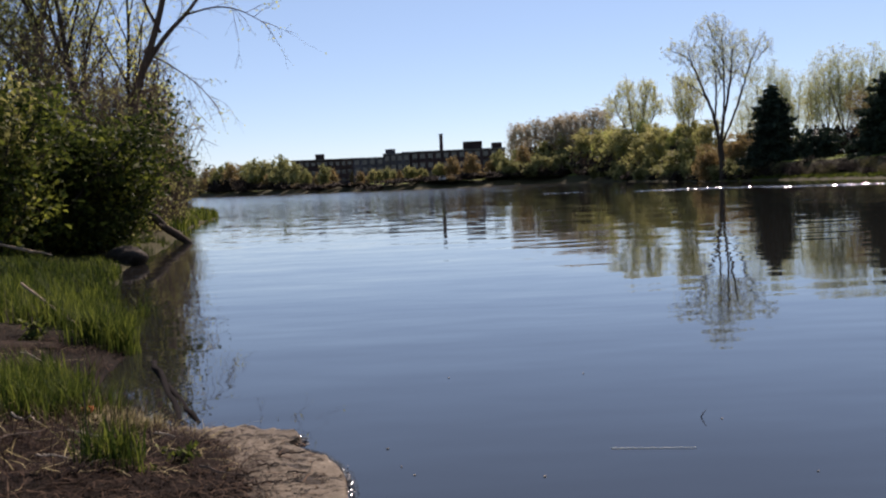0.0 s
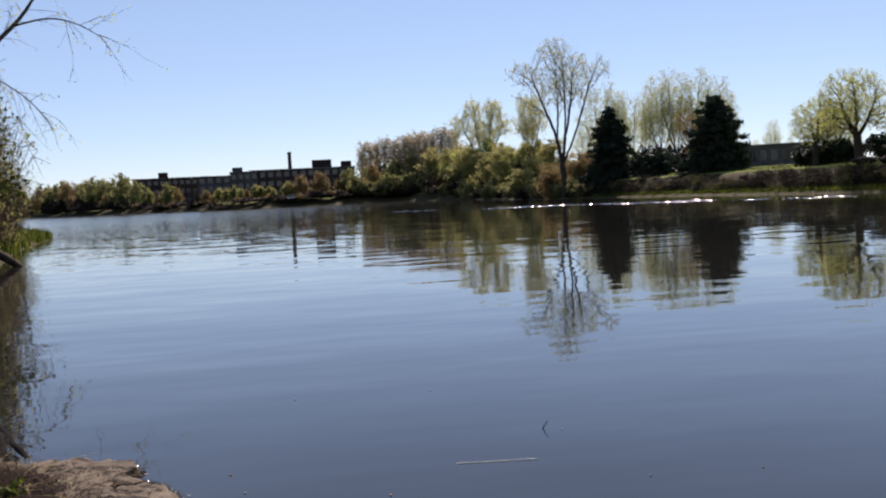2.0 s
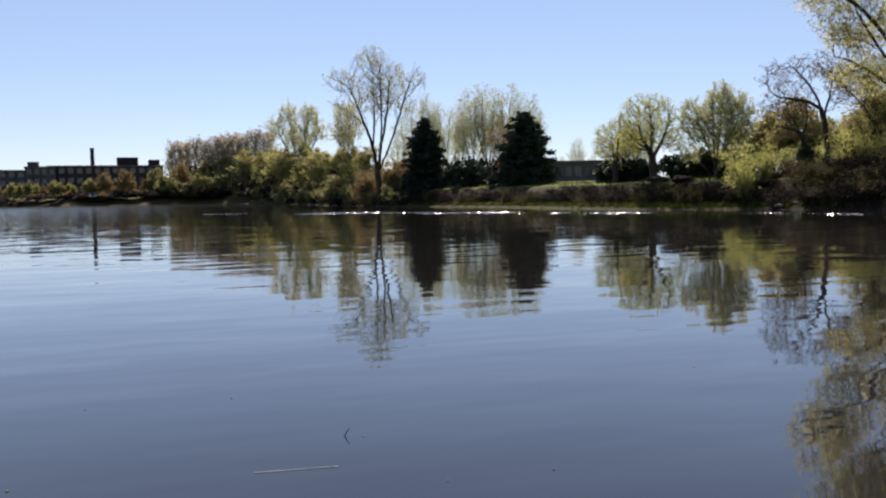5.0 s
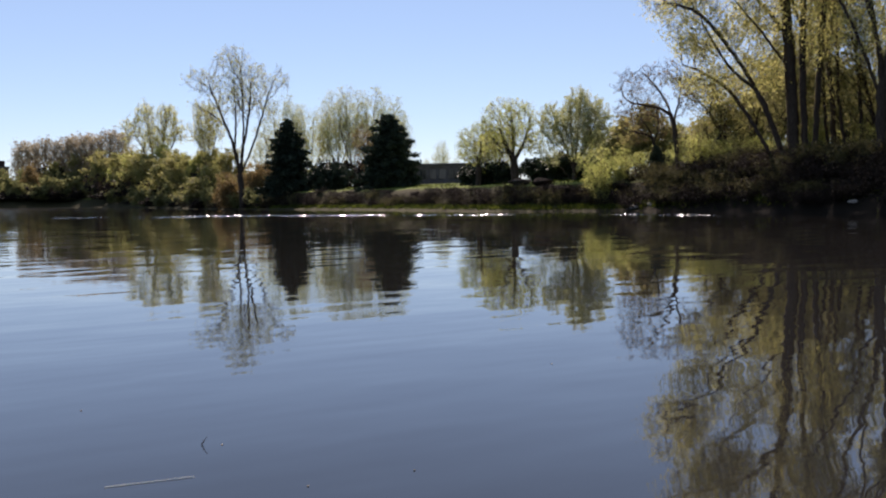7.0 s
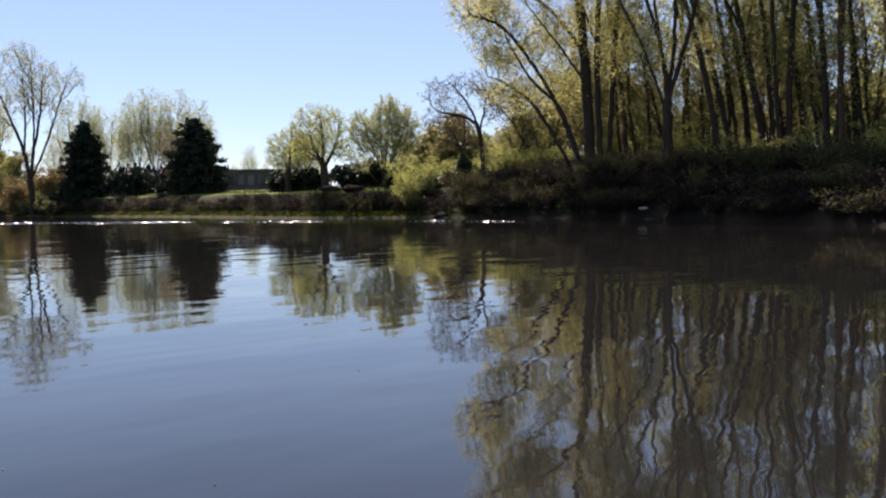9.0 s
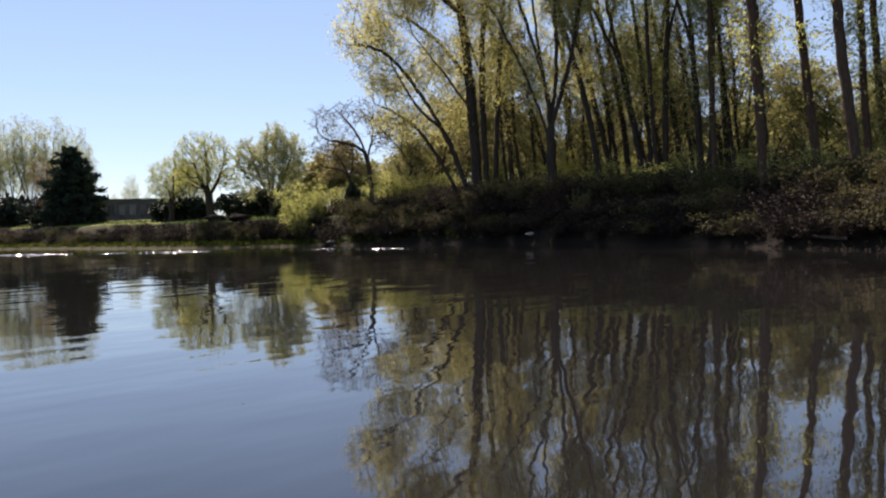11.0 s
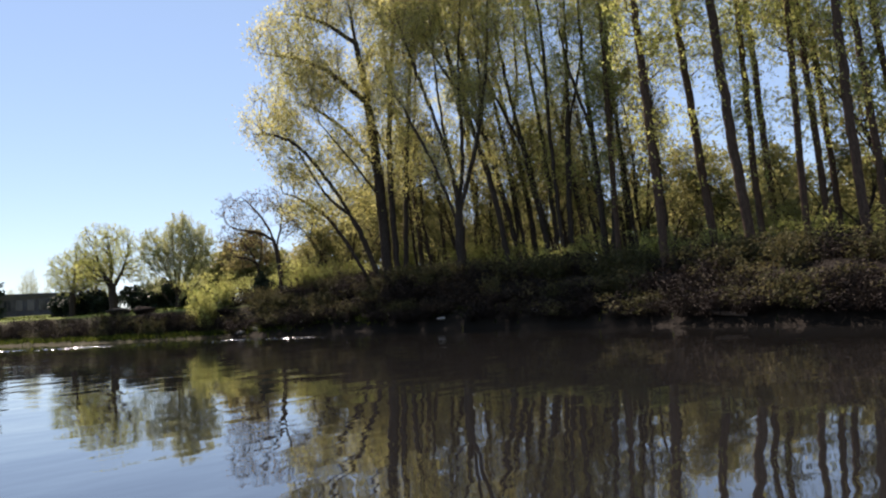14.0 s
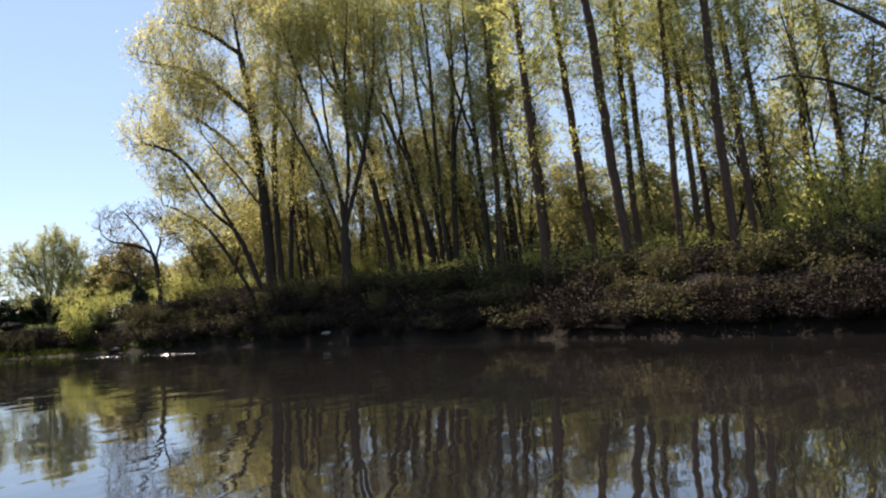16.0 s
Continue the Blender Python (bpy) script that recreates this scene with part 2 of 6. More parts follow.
def slab_material():
    """Sandy stone with pits, dark seams and a damp rim."""
    m, t, b = material("sandy_slab")
    v = coords(t)
    big, mid, fine = noise_of(t, v, 2.2, 5), noise_of(t, v, 11, 5, 0.6), noise_of(t, v, 70, 4, 0.7)
    seam = noise_of(t, coords(t, (9, 20, 9)), 1.0, 5, 0.65)
    sand = ramp(t, big, [(0.3, (0.062, 0.048, 0.033)), (0.7, (0.125, 0.098, 0.068))])
    grain = ramp(t, fine, [(0.3, (0.7, 0.7, 0.7)), (0.7, (1.2, 1.2, 1.2))])
    x = t.nodes.new("ShaderNodeMix")
    x.data_type, x.blend_type = "RGBA", "MULTIPLY"
    x.inputs[0].default_value = 1.0
    t.links.new(sand, x.inputs[6])
    t.links.new(grain, x.inputs[7])
    pits = ramp(t, seam, [(0.40, (1, 1, 1)), (0.46, (0, 0, 0))])
    c = mixed(t, pits, x.outputs[2], (0.022, 0.016, 0.011))
    t.links.new(c, b.inputs["Base Color"])
    b.inputs["Roughness"].default_value, b.inputs["Specular IOR Level"].default_value = 0.85, 0.2
    add = t.nodes.new("ShaderNodeMath")
    add.operation = "MULTIPLY_ADD"
    add.inputs[1].default_value = 0.25
    t.links.new(fine, add.inputs[0])
    t.links.new(mid, add.inputs[2])
    deep = t.nodes.new("ShaderNodeMath")
    deep.operation = "SUBTRACT"
    t.links.new(add.outputs[0], deep.inputs[0])
    t.links.new(pits, deep.inputs[1])
    bump(t, b, deep.outputs[0], 0.9, 0.02)
    return m


SLAB = slab_material()
EARTH = rough_surface("bare_earth", [(0.3, (0.014, 0.010, 0.008)), (0.7, (0.045, 0.031, 0.022))], 6.0, 0.03, 0.95)
# near-black colour for the mirror image of the leaning trunk
MIRROR_DARK = rough_surface("reflection_dark", [(0.3, (0.004, 0.003, 0.003)), (0.7, (0.010, 0.007, 0.006))], 8.0, 0.004, 1.0)
ROCK_DARK = rough_surface("rock_dark", [(0.3, (0.022, 0.019, 0.017)), (0.7, (0.075, 0.062, 0.052))], 2.5, 0.02)
WALL_DUSK = rough_surface("masonry_grey", [(0.3, (0.055, 0.052, 0.06)), (0.7, (0.09, 0.082, 0.09))], 0.05, 0.02)
WALL_BRICK = rough_surface("masonry_brick", [(0.3, (0.032, 0.022, 0.026)), (0.7, (0.055, 0.036, 0.038))], 0.05, 0.02)
WALL_PALE = rough_surface("painted_wall", [(0.3, (0.11, 0.10, 0.11)), (0.7, (0.16, 0.15, 0.16))], 0.3, 0.01)
ROOF = rough_surface("roof_felt", [(0.3, (0.07, 0.07, 0.075)), (0.7, (0.13, 0.12, 0.12))], 0.4, 0.01)
PANE, _, _b = material("window_glass")
_b.inputs["Base Color"].default_value = (0.02, 0.022, 0.026, 1)
_b.inputs["Roughness"].default_value = 0.08

# ---- helpers for meshes and things ----
def mesh_of(name, verts, faces, mat, smooth=True):
    """One mesh from an array of corners and an array of faces that all have the same number of corners."""
    verts, faces = np.asarray(verts, np.float32), np.asarray(faces, np.int32)
    me = bpy.data.meshes.new(name)
    n, k = faces.shape
    me.vertices.add(len(verts))
    me.vertices.foreach_set("co", verts.ravel())
    me.loops.add(n * k)
    me.loops.foreach_set("vertex_index", faces.ravel())
    me.polygons.add(n)
    me.polygons.foreach_set("loop_start", np.arange(0, n * k, k, dtype=np.int32))
    me.polygons.foreach_set("use_smooth", np.full(n, smooth, dtype=bool))
    me.update(calc_edges=True)
    me.materials.append(mat)
    return me


def piece(name, me, parent, label="", kind=""):
    ob = new(name, me)
    ob.parent = parent
    return tagged(ob, label=label, kind=kind)


def thing(name, label, category, group="", kind=""):
    return tagged(new(name), label, category, group, kind)


def part(name, bm, mat, parent, label="", smooth=False):
    me = bpy.data.meshes.new(name)
    for f in bm.faces:
        f.smooth = smooth
    bm.to_mesh(me)
    bm.free()
    me.materials.append(mat)
    return piece(name, me, parent, label)


def box(bm, x0, x1, y0, y1, z0, z1, bevel=0.0):
    made = bmesh.ops.create_cube(bm, size=1.0, matrix=Matrix.LocRotScale(((x0 + x1) / 2, (y0 + y1) / 2, (z0 + z1) / 2), None, (x1 - x0, y1 - y0, z1 - z0)))
    if bevel:
        edges = list({e for v in made["verts"] for e in v.link_edges})
        bmesh.ops.bevel(bm, geom=edges, offset=bevel, segments=1, affect="EDGES")
    return bm


def polar(az, dist):
    """A place dist metres from the first eye, az degrees to the left of straight ahead."""
    return -dist * math.sin(radians(az)), dist * math.cos(radians(az))


# ---- the river's two shores, as bearing and distance ----
FAR_SHORE = [(33, 1500), (24, 900), (17, 600), (12, 470), (8, 370), (4, 300), (0, 275), (-4, 285), (-7.4, 275), (-10.8, 215), (-14, 155), (-16.7, 134), (-20.4, 118), (-23.3, 108),
             (-27.5, 92), (-32, 79), (-37, 76), (-40, 74), (-43.6, 71.5), (-46.5, 68), (-50, 63.8), (-53.4, 59.6), (-57, 54.8), (-61.5, 48.8), (-64.9, 45.4), (-69, 41.2),
             (-73, 38.2), (-77.8, 35.8), (-82.3, 34.4), (-91, 33.3), (-106, 34), (-128, 43), (-150, 75), (-165, 200), (-173, 1500)]
NEAR_SHORE = [(178, 1500), (176, 200), (172, 30), (165, 6), (150, 1.8), (90, 0.75), (40, 1.3), (16, 2.6), (10, 4.0), (12.5, 5.4), (17.0, 5.75), (20.2, 6.5), (21.4, 7.4), (20.0, 8.4), (19.0, 9.4), (20.0, 10.4), (19.4, 11.5),
              (19.8, 14), (19.2, 20.5), (17.2, 25), (16.2, 30), (15.6, 42), (13.7, 58), (13.5, 63), (15.5, 67), (22, 75), (32, 120), (38, 400), (42, 1500)]


def shore_at(az):
    """Distance of the far shore at a bearing."""
    rows = FAR_SHORE[::-1]
    return float(np.interp(az, [q[0] for q in rows], [q[1] for q in rows]))


far_line = np.array([polar(*p) for p in FAR_SHORE])
near_line = np.array([polar(*p) for p in NEAR_SHORE])
RIVER = np.vstack([far_line, near_line])


def rounded(line, n=2):
    for _ in range(n):
        a, c = line[:-1], line[1:]
        line = np.vstack([line[:1], np.stack([0.75 * a + 0.25 * c, 0.25 * a + 0.75 * c], 1).reshape(-1, 2), line[-1:]])
    return line


far_line, near_line = rounded(far_line), rounded(near_line)
RIVER = np.vstack([far_line, near_line])


def shore_distance(p, line):
    best = np.full(len(p), 1e9)
    for a, c in zip(line[:-1], line[1:]):
        d = c - a
        k = np.clip(((p - a) @ d) / max(d @ d, 1e-9), 0, 1)
        best = np.minimum(best, np.hypot(*(p - a - k[:, None] * d).T))
    return best


def behind(az, off):
    """How far from the eye, along a bearing, the land lies off metres from the far waterline."""
    r = shore_at(az) + np.linspace(0, 4 * off + 2, 60)
    d = shore_distance(np.column_stack([-r * math.sin(radians(az)), r * math.cos(radians(az))]), far_line)
    return float(r[min(int(np.searchsorted(d, off)), 59)])


def in_river(p):
    return in_loop(p, RIVER)


def in_loop(p, loop):
    inside = np.zeros(len(p), bool)
    for a, c in zip(loop, np.roll(loop, -1, 0)):
        cross = (a[1] > p[:, 1]) != (c[1] > p[:, 1])
        x = a[0] + (p[:, 1] - a[1]) * (c[0] - a[0]) / (c[1] - a[1] + 1e-12)
        inside ^= cross & (p[:, 0] < x)
    return inside


def waves2(p, s, seed):
    """Cheap smooth relief, about -1 to 1."""
    r = np.random.RandomState(seed)
    out = np.zeros(len(p))
    for i in range(6):
        a = r.uniform(0, 6.28)
        f = s * 1.7 ** (i * 0.6)
        out += np.sin((p[:, 0] * math.cos(a) + p[:, 1] * math.sin(a)) * f + r.uniform(0, 6.28)) / (1 + 0.5 * i)
    return out / 2.6


def ground_height(p):
    p = np.asarray(p, float).reshape(-1, 2)
    water = in_river(p)
    df, dn = shore_distance(p, far_line), shore_distance(p, near_line)
    r = np.hypot(*p.T)
    az = np.degrees(np.arctan2(-p[:, 0], p[:, 1]))
    lawn = np.interp(df, [0, 0.5, 1.8, 2.6, 4.0, 5.0, 12, 30, 60, 400, 3000], [0, 0.18, 0.32, 0.5, 2.1, 2.3, 2.75, 3.25, 3.4, 4.0, 6.0])
    wooded = np.interp(df, [0, 0.5, 1.2, 2.2, 4.2, 7, 12, 40, 400, 3000], [0, 0.6, 0.95, 1.5, 2.6, 3.0, 3.3, 3.5, 4.0, 6.0])
    wooded *= np.interp(az, [-95, -70, -60, -55, -49], [0.9, 0.95, 1.05, 1.15, 1.2])
    k = np.interp(az, [-46, -40], [1, 0])
    far_bank = lawn + (wooded - lawn) * k + 0.12 * waves2(p, 0.9, 5) * np.clip(df - 0.3, 0, 1) * np.interp(df, [4, 9], [1, 0.4])
    near_bank = np.interp(dn, [0, 0.25, 1.0, 3.0, 8.0, 60, 3000], [0, 0.10, 0.22, 0.55, 1.2, 2.2, 5.0]) + 0.07 * waves2(p, 2.2, 6) * np.clip(dn - 0.15, 0, 1) + 0.035 * waves2(p, 7.0, 8) * np.clip(dn - 0.3, 0, 1) * (r < 14)
    land = np.where(df < dn, far_bank, near_bank)
    bed = -np.minimum(np.minimum(df, dn) * 0.25, 1.5) - 0.02
    return np.where(water, bed, land)


def on_ground(x, y):
    return float(ground_height([(x, y)])[0])


def make_ground():
    az = np.concatenate([np.arange(-112, 40, 0.7), np.arange(40, 248, 4.0)])
    rad = np.concatenate([np.geomspace(0.3, 25, 90, endpoint=False), np.geomspace(25, 160, 115, endpoint=False), np.geomspace(160, 4000, 60)])
    A, D = np.meshgrid(np.radians(az), rad, indexing="ij")
    p = np.stack([-D * np.sin(A), D * np.cos(A)], -1).reshape(-1, 2)
    z = ground_height(p)
    n, k = len(az), len(rad)
    v = np.column_stack([p, z])
    v = np.vstack([v, [[0, 0, on_ground(0, 0)]]])
    i, j = np.meshgrid(np.arange(n), np.arange(k - 1), indexing="ij")
    i2 = (i + 1) % n
    f = np.stack([i * k + j, i2 * k + j, i2 * k + j + 1, i * k + j + 1], -1).reshape(-1, 4)
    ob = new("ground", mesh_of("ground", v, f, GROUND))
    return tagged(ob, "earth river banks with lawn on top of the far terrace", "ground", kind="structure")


ground = make_ground()
wp = np.array([polar(a, 3900) for a in range(0, 360, 6)])
wv = np.column_stack([wp, np.zeros(60)])
water = tagged(new("water", mesh_of("water", wv, np.arange(60)[None], WATER)), "calm dark river water with soft ripples mirroring trees and sky", "river", kind="structure")


def make_riffle():
    """A band of small steep waves where the current runs over shallows near the far shore."""
    rng = np.random.RandomState(77)
    az = np.arange(-46, -6, 0.055)
    mid = np.interp(-az, [5, 7, 12.3, 16.6, 22.3, 28.5, 34, 39.4, 42.7, 47], [93, 93, 85, 82, 77, 70, 66.5, 62.5, 60.5, 54])
    half = np.interp(-az, [4, 10, 17, 24, 32, 47], [2.0, 4.0, 5.0, 3.5, 2.2, 1.6])
    s = np.linspace(-1, 1, 48)
    A, S = np.meshgrid(np.radians(az), s, indexing="ij")
    D = mid[:, None] + half[:, None] * S
    p = np.stack([-D * np.sin(A), D * np.cos(A)], -1).reshape(-1, 2)
    z = np.zeros(len(p))
    for _ in range(40):
        a, k = rng.uniform(0, 6.28), 6.28 / rng.uniform(0.24, 0.6)
        z += np.sin((p[:, 0] * math.cos(a) + p[:, 1] * math.sin(a)) * k + rng.uniform(0, 6.28)) / k
    z *= 0.29 / np.std(np.gradient(z.reshape(D.shape), axis=1) / np.gradient(D, axis=1))
    fade = np.clip(2.5 * (1 - np.abs(S.ravel())), 0, 1) * np.clip(0.42 + 0.85 * waves2(p, 0.45, 15), 0, 1) * np.repeat(np.interp(-az, [5, 9, 14, 25, 28, 33, 37, 42, 47], [0.3, 0.7, 1, 1, 0.9, 0.75, 0.85, 0.8, 0.4]), 48)
    z = -0.015 + z * fade
    n, k = D.shape
    i, j = np.meshgrid(np.arange(n - 1), np.arange(k - 1), indexing="ij")
    f = np.stack([i * k + j, (i + 1) * k + j, (i + 1) * k + j + 1, i * k + j + 1], -1).reshape(-1, 4)
    ob = new("water_riffle", mesh_of("water_riffle", np.column_stack([p, z]), f, RIFFLE, False))
    return tagged(ob, "glittering band of small choppy waves near the far shore", "river", kind="structure")


make_riffle()

# ---- plants ----
def tubes(paths, sides):
    """Corners and quads of tapered tubes along paths of (points, radii)."""
    V, F, base = [], [], 0
    ring = np.arange(sides)
    for (pts, rad), in zip(paths):
        pts, rad = np.asarray(pts), np.asarray(rad)
        d = np.gradient(pts, axis=0)
        d /= np.linalg.norm(d, axis=1, keepdims=True) + 1e-9
        ref = np.array([1.0, 0, 0]) if abs(d[0, 0]) < 0.8 else np.array([0, 1.0, 0])
        u = np.cross(d, ref)
        u /= np.linalg.norm(u, axis=1, keepdims=True) + 1e-9
        w = np.cross(d, u)
        a = ring * 2 * np.pi / sides
        c = pts[:, None] + rad[:, None, None] * (u[:, None] * np.cos(a)[None, :, None] + w[:, None] * np.sin(a)[None, :, None])
        n = len(pts)
        V.append(c.reshape(-1, 3))
        i = np.arange(n - 1)[:, None] * sides
        f = np.stack([i + ring, i + (ring + 1) % sides, i + sides + (ring + 1) % sides, i + sides + ring], -1).reshape(-1, 4)
        F.append(f + base)
        base += n * sides
    return np.vstack(V), np.vstack(F)


def unit(v):
    return v / (np.linalg.norm(v) + 1e-9)


def grow(rng, height, radius, lean=(0, 0), bare=0.3, levels=3, counts=(12, 7, 6), angle=(45, 45, 50), ratio=(0.5, 0.45, 0.45), up=(0.0, 0.08, 0.05), wob=(0.05, 0.1, 0.14), taper=0.25, shape=0.6, stems=1, splay=12, thin=0.58):
    """A branching skeleton of the given height: paths by level, and the points at which leaves may sit."""
    paths = [[] for _ in range(levels + 1)]
    tips = []

    def branch(p, d, length, r, level):
        n = 1 if level == levels else (9, 6, 4)[level]
        pts, rad, q = [p], [r], p.copy()
        end = r * taper if level == 0 else r * 0.3
        for i in range(n):
            d = unit(d + rng.normal(0, wob[min(level, 2)], 3) + np.array([0, 0, up[min(level, 2)]]))
            q = q + d * length / n
            pts.append(q.copy())
            rad.append(r + (end - r) * (i + 1) / n)
        paths[level].append((pts, rad))
        pts = np.array(pts)
        if level == levels:
            tips.extend((pts[1], pts[0] * 0.45 + pts[1] * 0.55))
            return
        if level == levels - 1:
            tips.append(pts[-1])
        k = counts[level]
        start = bare if level == 0 else 0.25
        turn = rng.uniform(0, 6.28)
        for i in range(k):
            s = start + (1 - start) * (i + rng.uniform(0.1, 0.9)) / k
            x = s * n
            j = min(int(x), n - 1)
            at = pts[j] + (pts[j + 1] - pts[j]) * (x - j)
            axis = unit(pts[j + 1] - pts[j])
            turn += 2.4 + rng.normal(0, 0.4)
            side = unit(np.cross(axis, [math.cos(turn), math.sin(turn), 0.17]))
            a = radians(angle[level] * (1 - 0.45 * s) + rng.normal(0, 7))
            cd = unit(axis * math.cos(a) + side * math.sin(a))
            cl = length * ratio[level] * (1 - shape * (s - start) / (1 - start)) * rng.uniform(0.75, 1.2)
            branch(at, cd, cl, max(rad[j] * (thin if level == 0 else 0.55), 0.008), level + 1)

    for s in range(stems):
        a = rng.uniform(0, 6.28)
        tilt = radians(splay) * (s > 0) * rng.uniform(0.5, 1.2)
        d = unit(np.array([lean[0] + math.cos(a) * math.tan(tilt), lean[1] + math.sin(a) * math.tan(tilt), 1.0]))
        off = np.array([math.cos(a), math.sin(a), 0]) * radius * 1.3 * (s > 0)
        k = rng.uniform(0.75, 1.0) if s else 1.0
        branch(off + np.array([0, 0, -0.15]), d, height * k, radius * (1 if s == 0 else 0.75), 0)
    k = height / max(q[2] for q in tips)
    return [[(np.array(p) * k, np.array(r)) for p, r in level] for level in paths], np.array(tips) * k


def leaf_quads(rng, anchors, per, size, scatter, droop=0.0, long=1.6):
    """Small pointed leaves strewn round the anchors."""
    c = np.repeat(anchors, per, axis=0)
    n = len(c)
    c = c + rng.normal(0, scatter, (n, 3))
    a = rng.normal(0, 1, (n, 3))
    a[:, 2] -= droop
    a /= np.linalg.norm(a, axis=1, keepdims=True)
    b = np.cross(a, rng.normal(0, 1, (n, 3)))
    b /= np.linalg.norm(b, axis=1, keepdims=True) + 1e-9
    s = size * rng.uniform(0.6, 1.4, (n, 1))
    tip, side = a * s * long * 0.5, b * s * 0.5
    v = np.stack([c - tip + side, c + tip, c - tip - side], 1).reshape(-1, 3)
    return v, np.arange(3 * n).reshape(-1, 3)


def make_tree(name, label, seed, height, radius, bark, leaf, per=4, size=0.14, scatter=0.25, category="tree", group="", keep=1.0, fine=None, far=False, **shape):
    rng = np.random.RandomState(seed)
    paths, tips = grow(rng, height, radius, **shape)
    ob = thing(name, label, category, group)
    for q in paths[0]:
        piece("trunk", mesh_of("trunk", *tubes([q], 8), bark), ob)
    if far:
        piece("branching", mesh_of("branching", *tubes(paths[1], 4), bark), ob, kind="stuff")
    else:
        for q in paths[1]:
            piece("limb", mesh_of("limb", *tubes([q], 5), bark), ob)
    rest = [q for level in paths[2:] for q in level]
    piece("twigwork", mesh_of("twigwork", *tubes(rest, 3), fine or TWIG), ob, kind="stuff")
    if per:
        if keep < 1:
            tips = tips[rng.rand(len(tips)) < keep]
        v, f = leaf_quads(rng, tips, per, size, scatter)
        piece("crown", mesh_of("crown", v, f, leaf, False), ob, kind="stuff")
    return ob


def colonize(rng, stems, spots, step, kill, rise, wander):
    """Limbs that grow from given stems towards spots in the crown until each spot is reached: places, and each one's parent."""
    pos, par = [], []
    for line in stems:
        line = np.array(line, float)
        at = np.concatenate([[0], np.cumsum(np.linalg.norm(np.diff(line, axis=0), axis=1))])
        k = np.linspace(0, at[-1], max(int(at[-1] / step), 2) + 1)
        smooth = line
        for _ in range(2):
            smooth = np.vstack([smooth[:1], np.stack([0.75 * smooth[:-1] + 0.25 * smooth[1:], 0.25 * smooth[:-1] + 0.75 * smooth[1:]], 1).reshape(-1, 3), smooth[-1:]])
        at = np.concatenate([[0], np.cumsum(np.linalg.norm(np.diff(smooth, axis=0), axis=1))])
        run = np.column_stack([np.interp(k * at[-1] / k[-1], at, smooth[:, c]) for c in range(3)])
        run[1:] += rng.normal(0, 0.06 * step, (len(run) - 1, 3))
        last = -1
        if pos:
            d = np.linalg.norm(np.array(pos) - run[0], axis=1)
            if d.min() < 2 * step and run[0, 2] > 0.6:
                last, run = int(d.argmin()), run[1:]
        for q in run:
            par.append(last)
            last = len(pos)
            pos.append(q)
    P = np.array(pos)
    n = len(spots)
    near, best, real = np.zeros(n, int), np.full(n, 1e9), np.full(n, 1e9)

    def consider(first_new, ids):
        for i in range(first_new, len(P), 400):
            d = spots[ids][:, None] - P[None, i:i + 400]
            flat2 = d[..., 0] ** 2 + d[..., 1] ** 2
            h = np.sqrt(flat2)
            m = flat2 + (d[..., 2] - rise * h) ** 2
            j = m.argmin(1)
            low = m[np.arange(len(ids)), j]
            real[ids] = np.minimum(real[ids], np.sqrt((flat2 + d[..., 2] ** 2).min(1)))
            better = low < best[ids]
            near[ids[better]], best[ids[better]] = j[better] + i, low[better]

    consider(0, np.arange(n))
    tried = np.zeros(20000, int)
    alive = real > kill
    for _ in range(160):
        ids = np.nonzero(alive)[0]
        if not len(ids) or len(P) > 9000:
            break
        d = spots[ids] - P[near[ids]]
        d /= np.linalg.norm(d, axis=1, keepdims=True) + 1e-9
        who, back = np.unique(near[ids], return_inverse=True)
        way = np.zeros((len(who), 3))
        np.add.at(way, back.ravel(), d)
        way /= np.linalg.norm(way, axis=1, keepdims=True) + 1e-9
        way += rng.normal(0, wander, way.shape)
        way /= np.linalg.norm(way, axis=1, keepdims=True)
        tried[who] += 1
        old = len(P)
        P = np.vstack([P, P[who] + way * step])
        par.extend(int(w) for w in who)
        consider(old, ids)
        alive &= (real > kill) & (tried[near] < 4)
    return P, np.array(par)


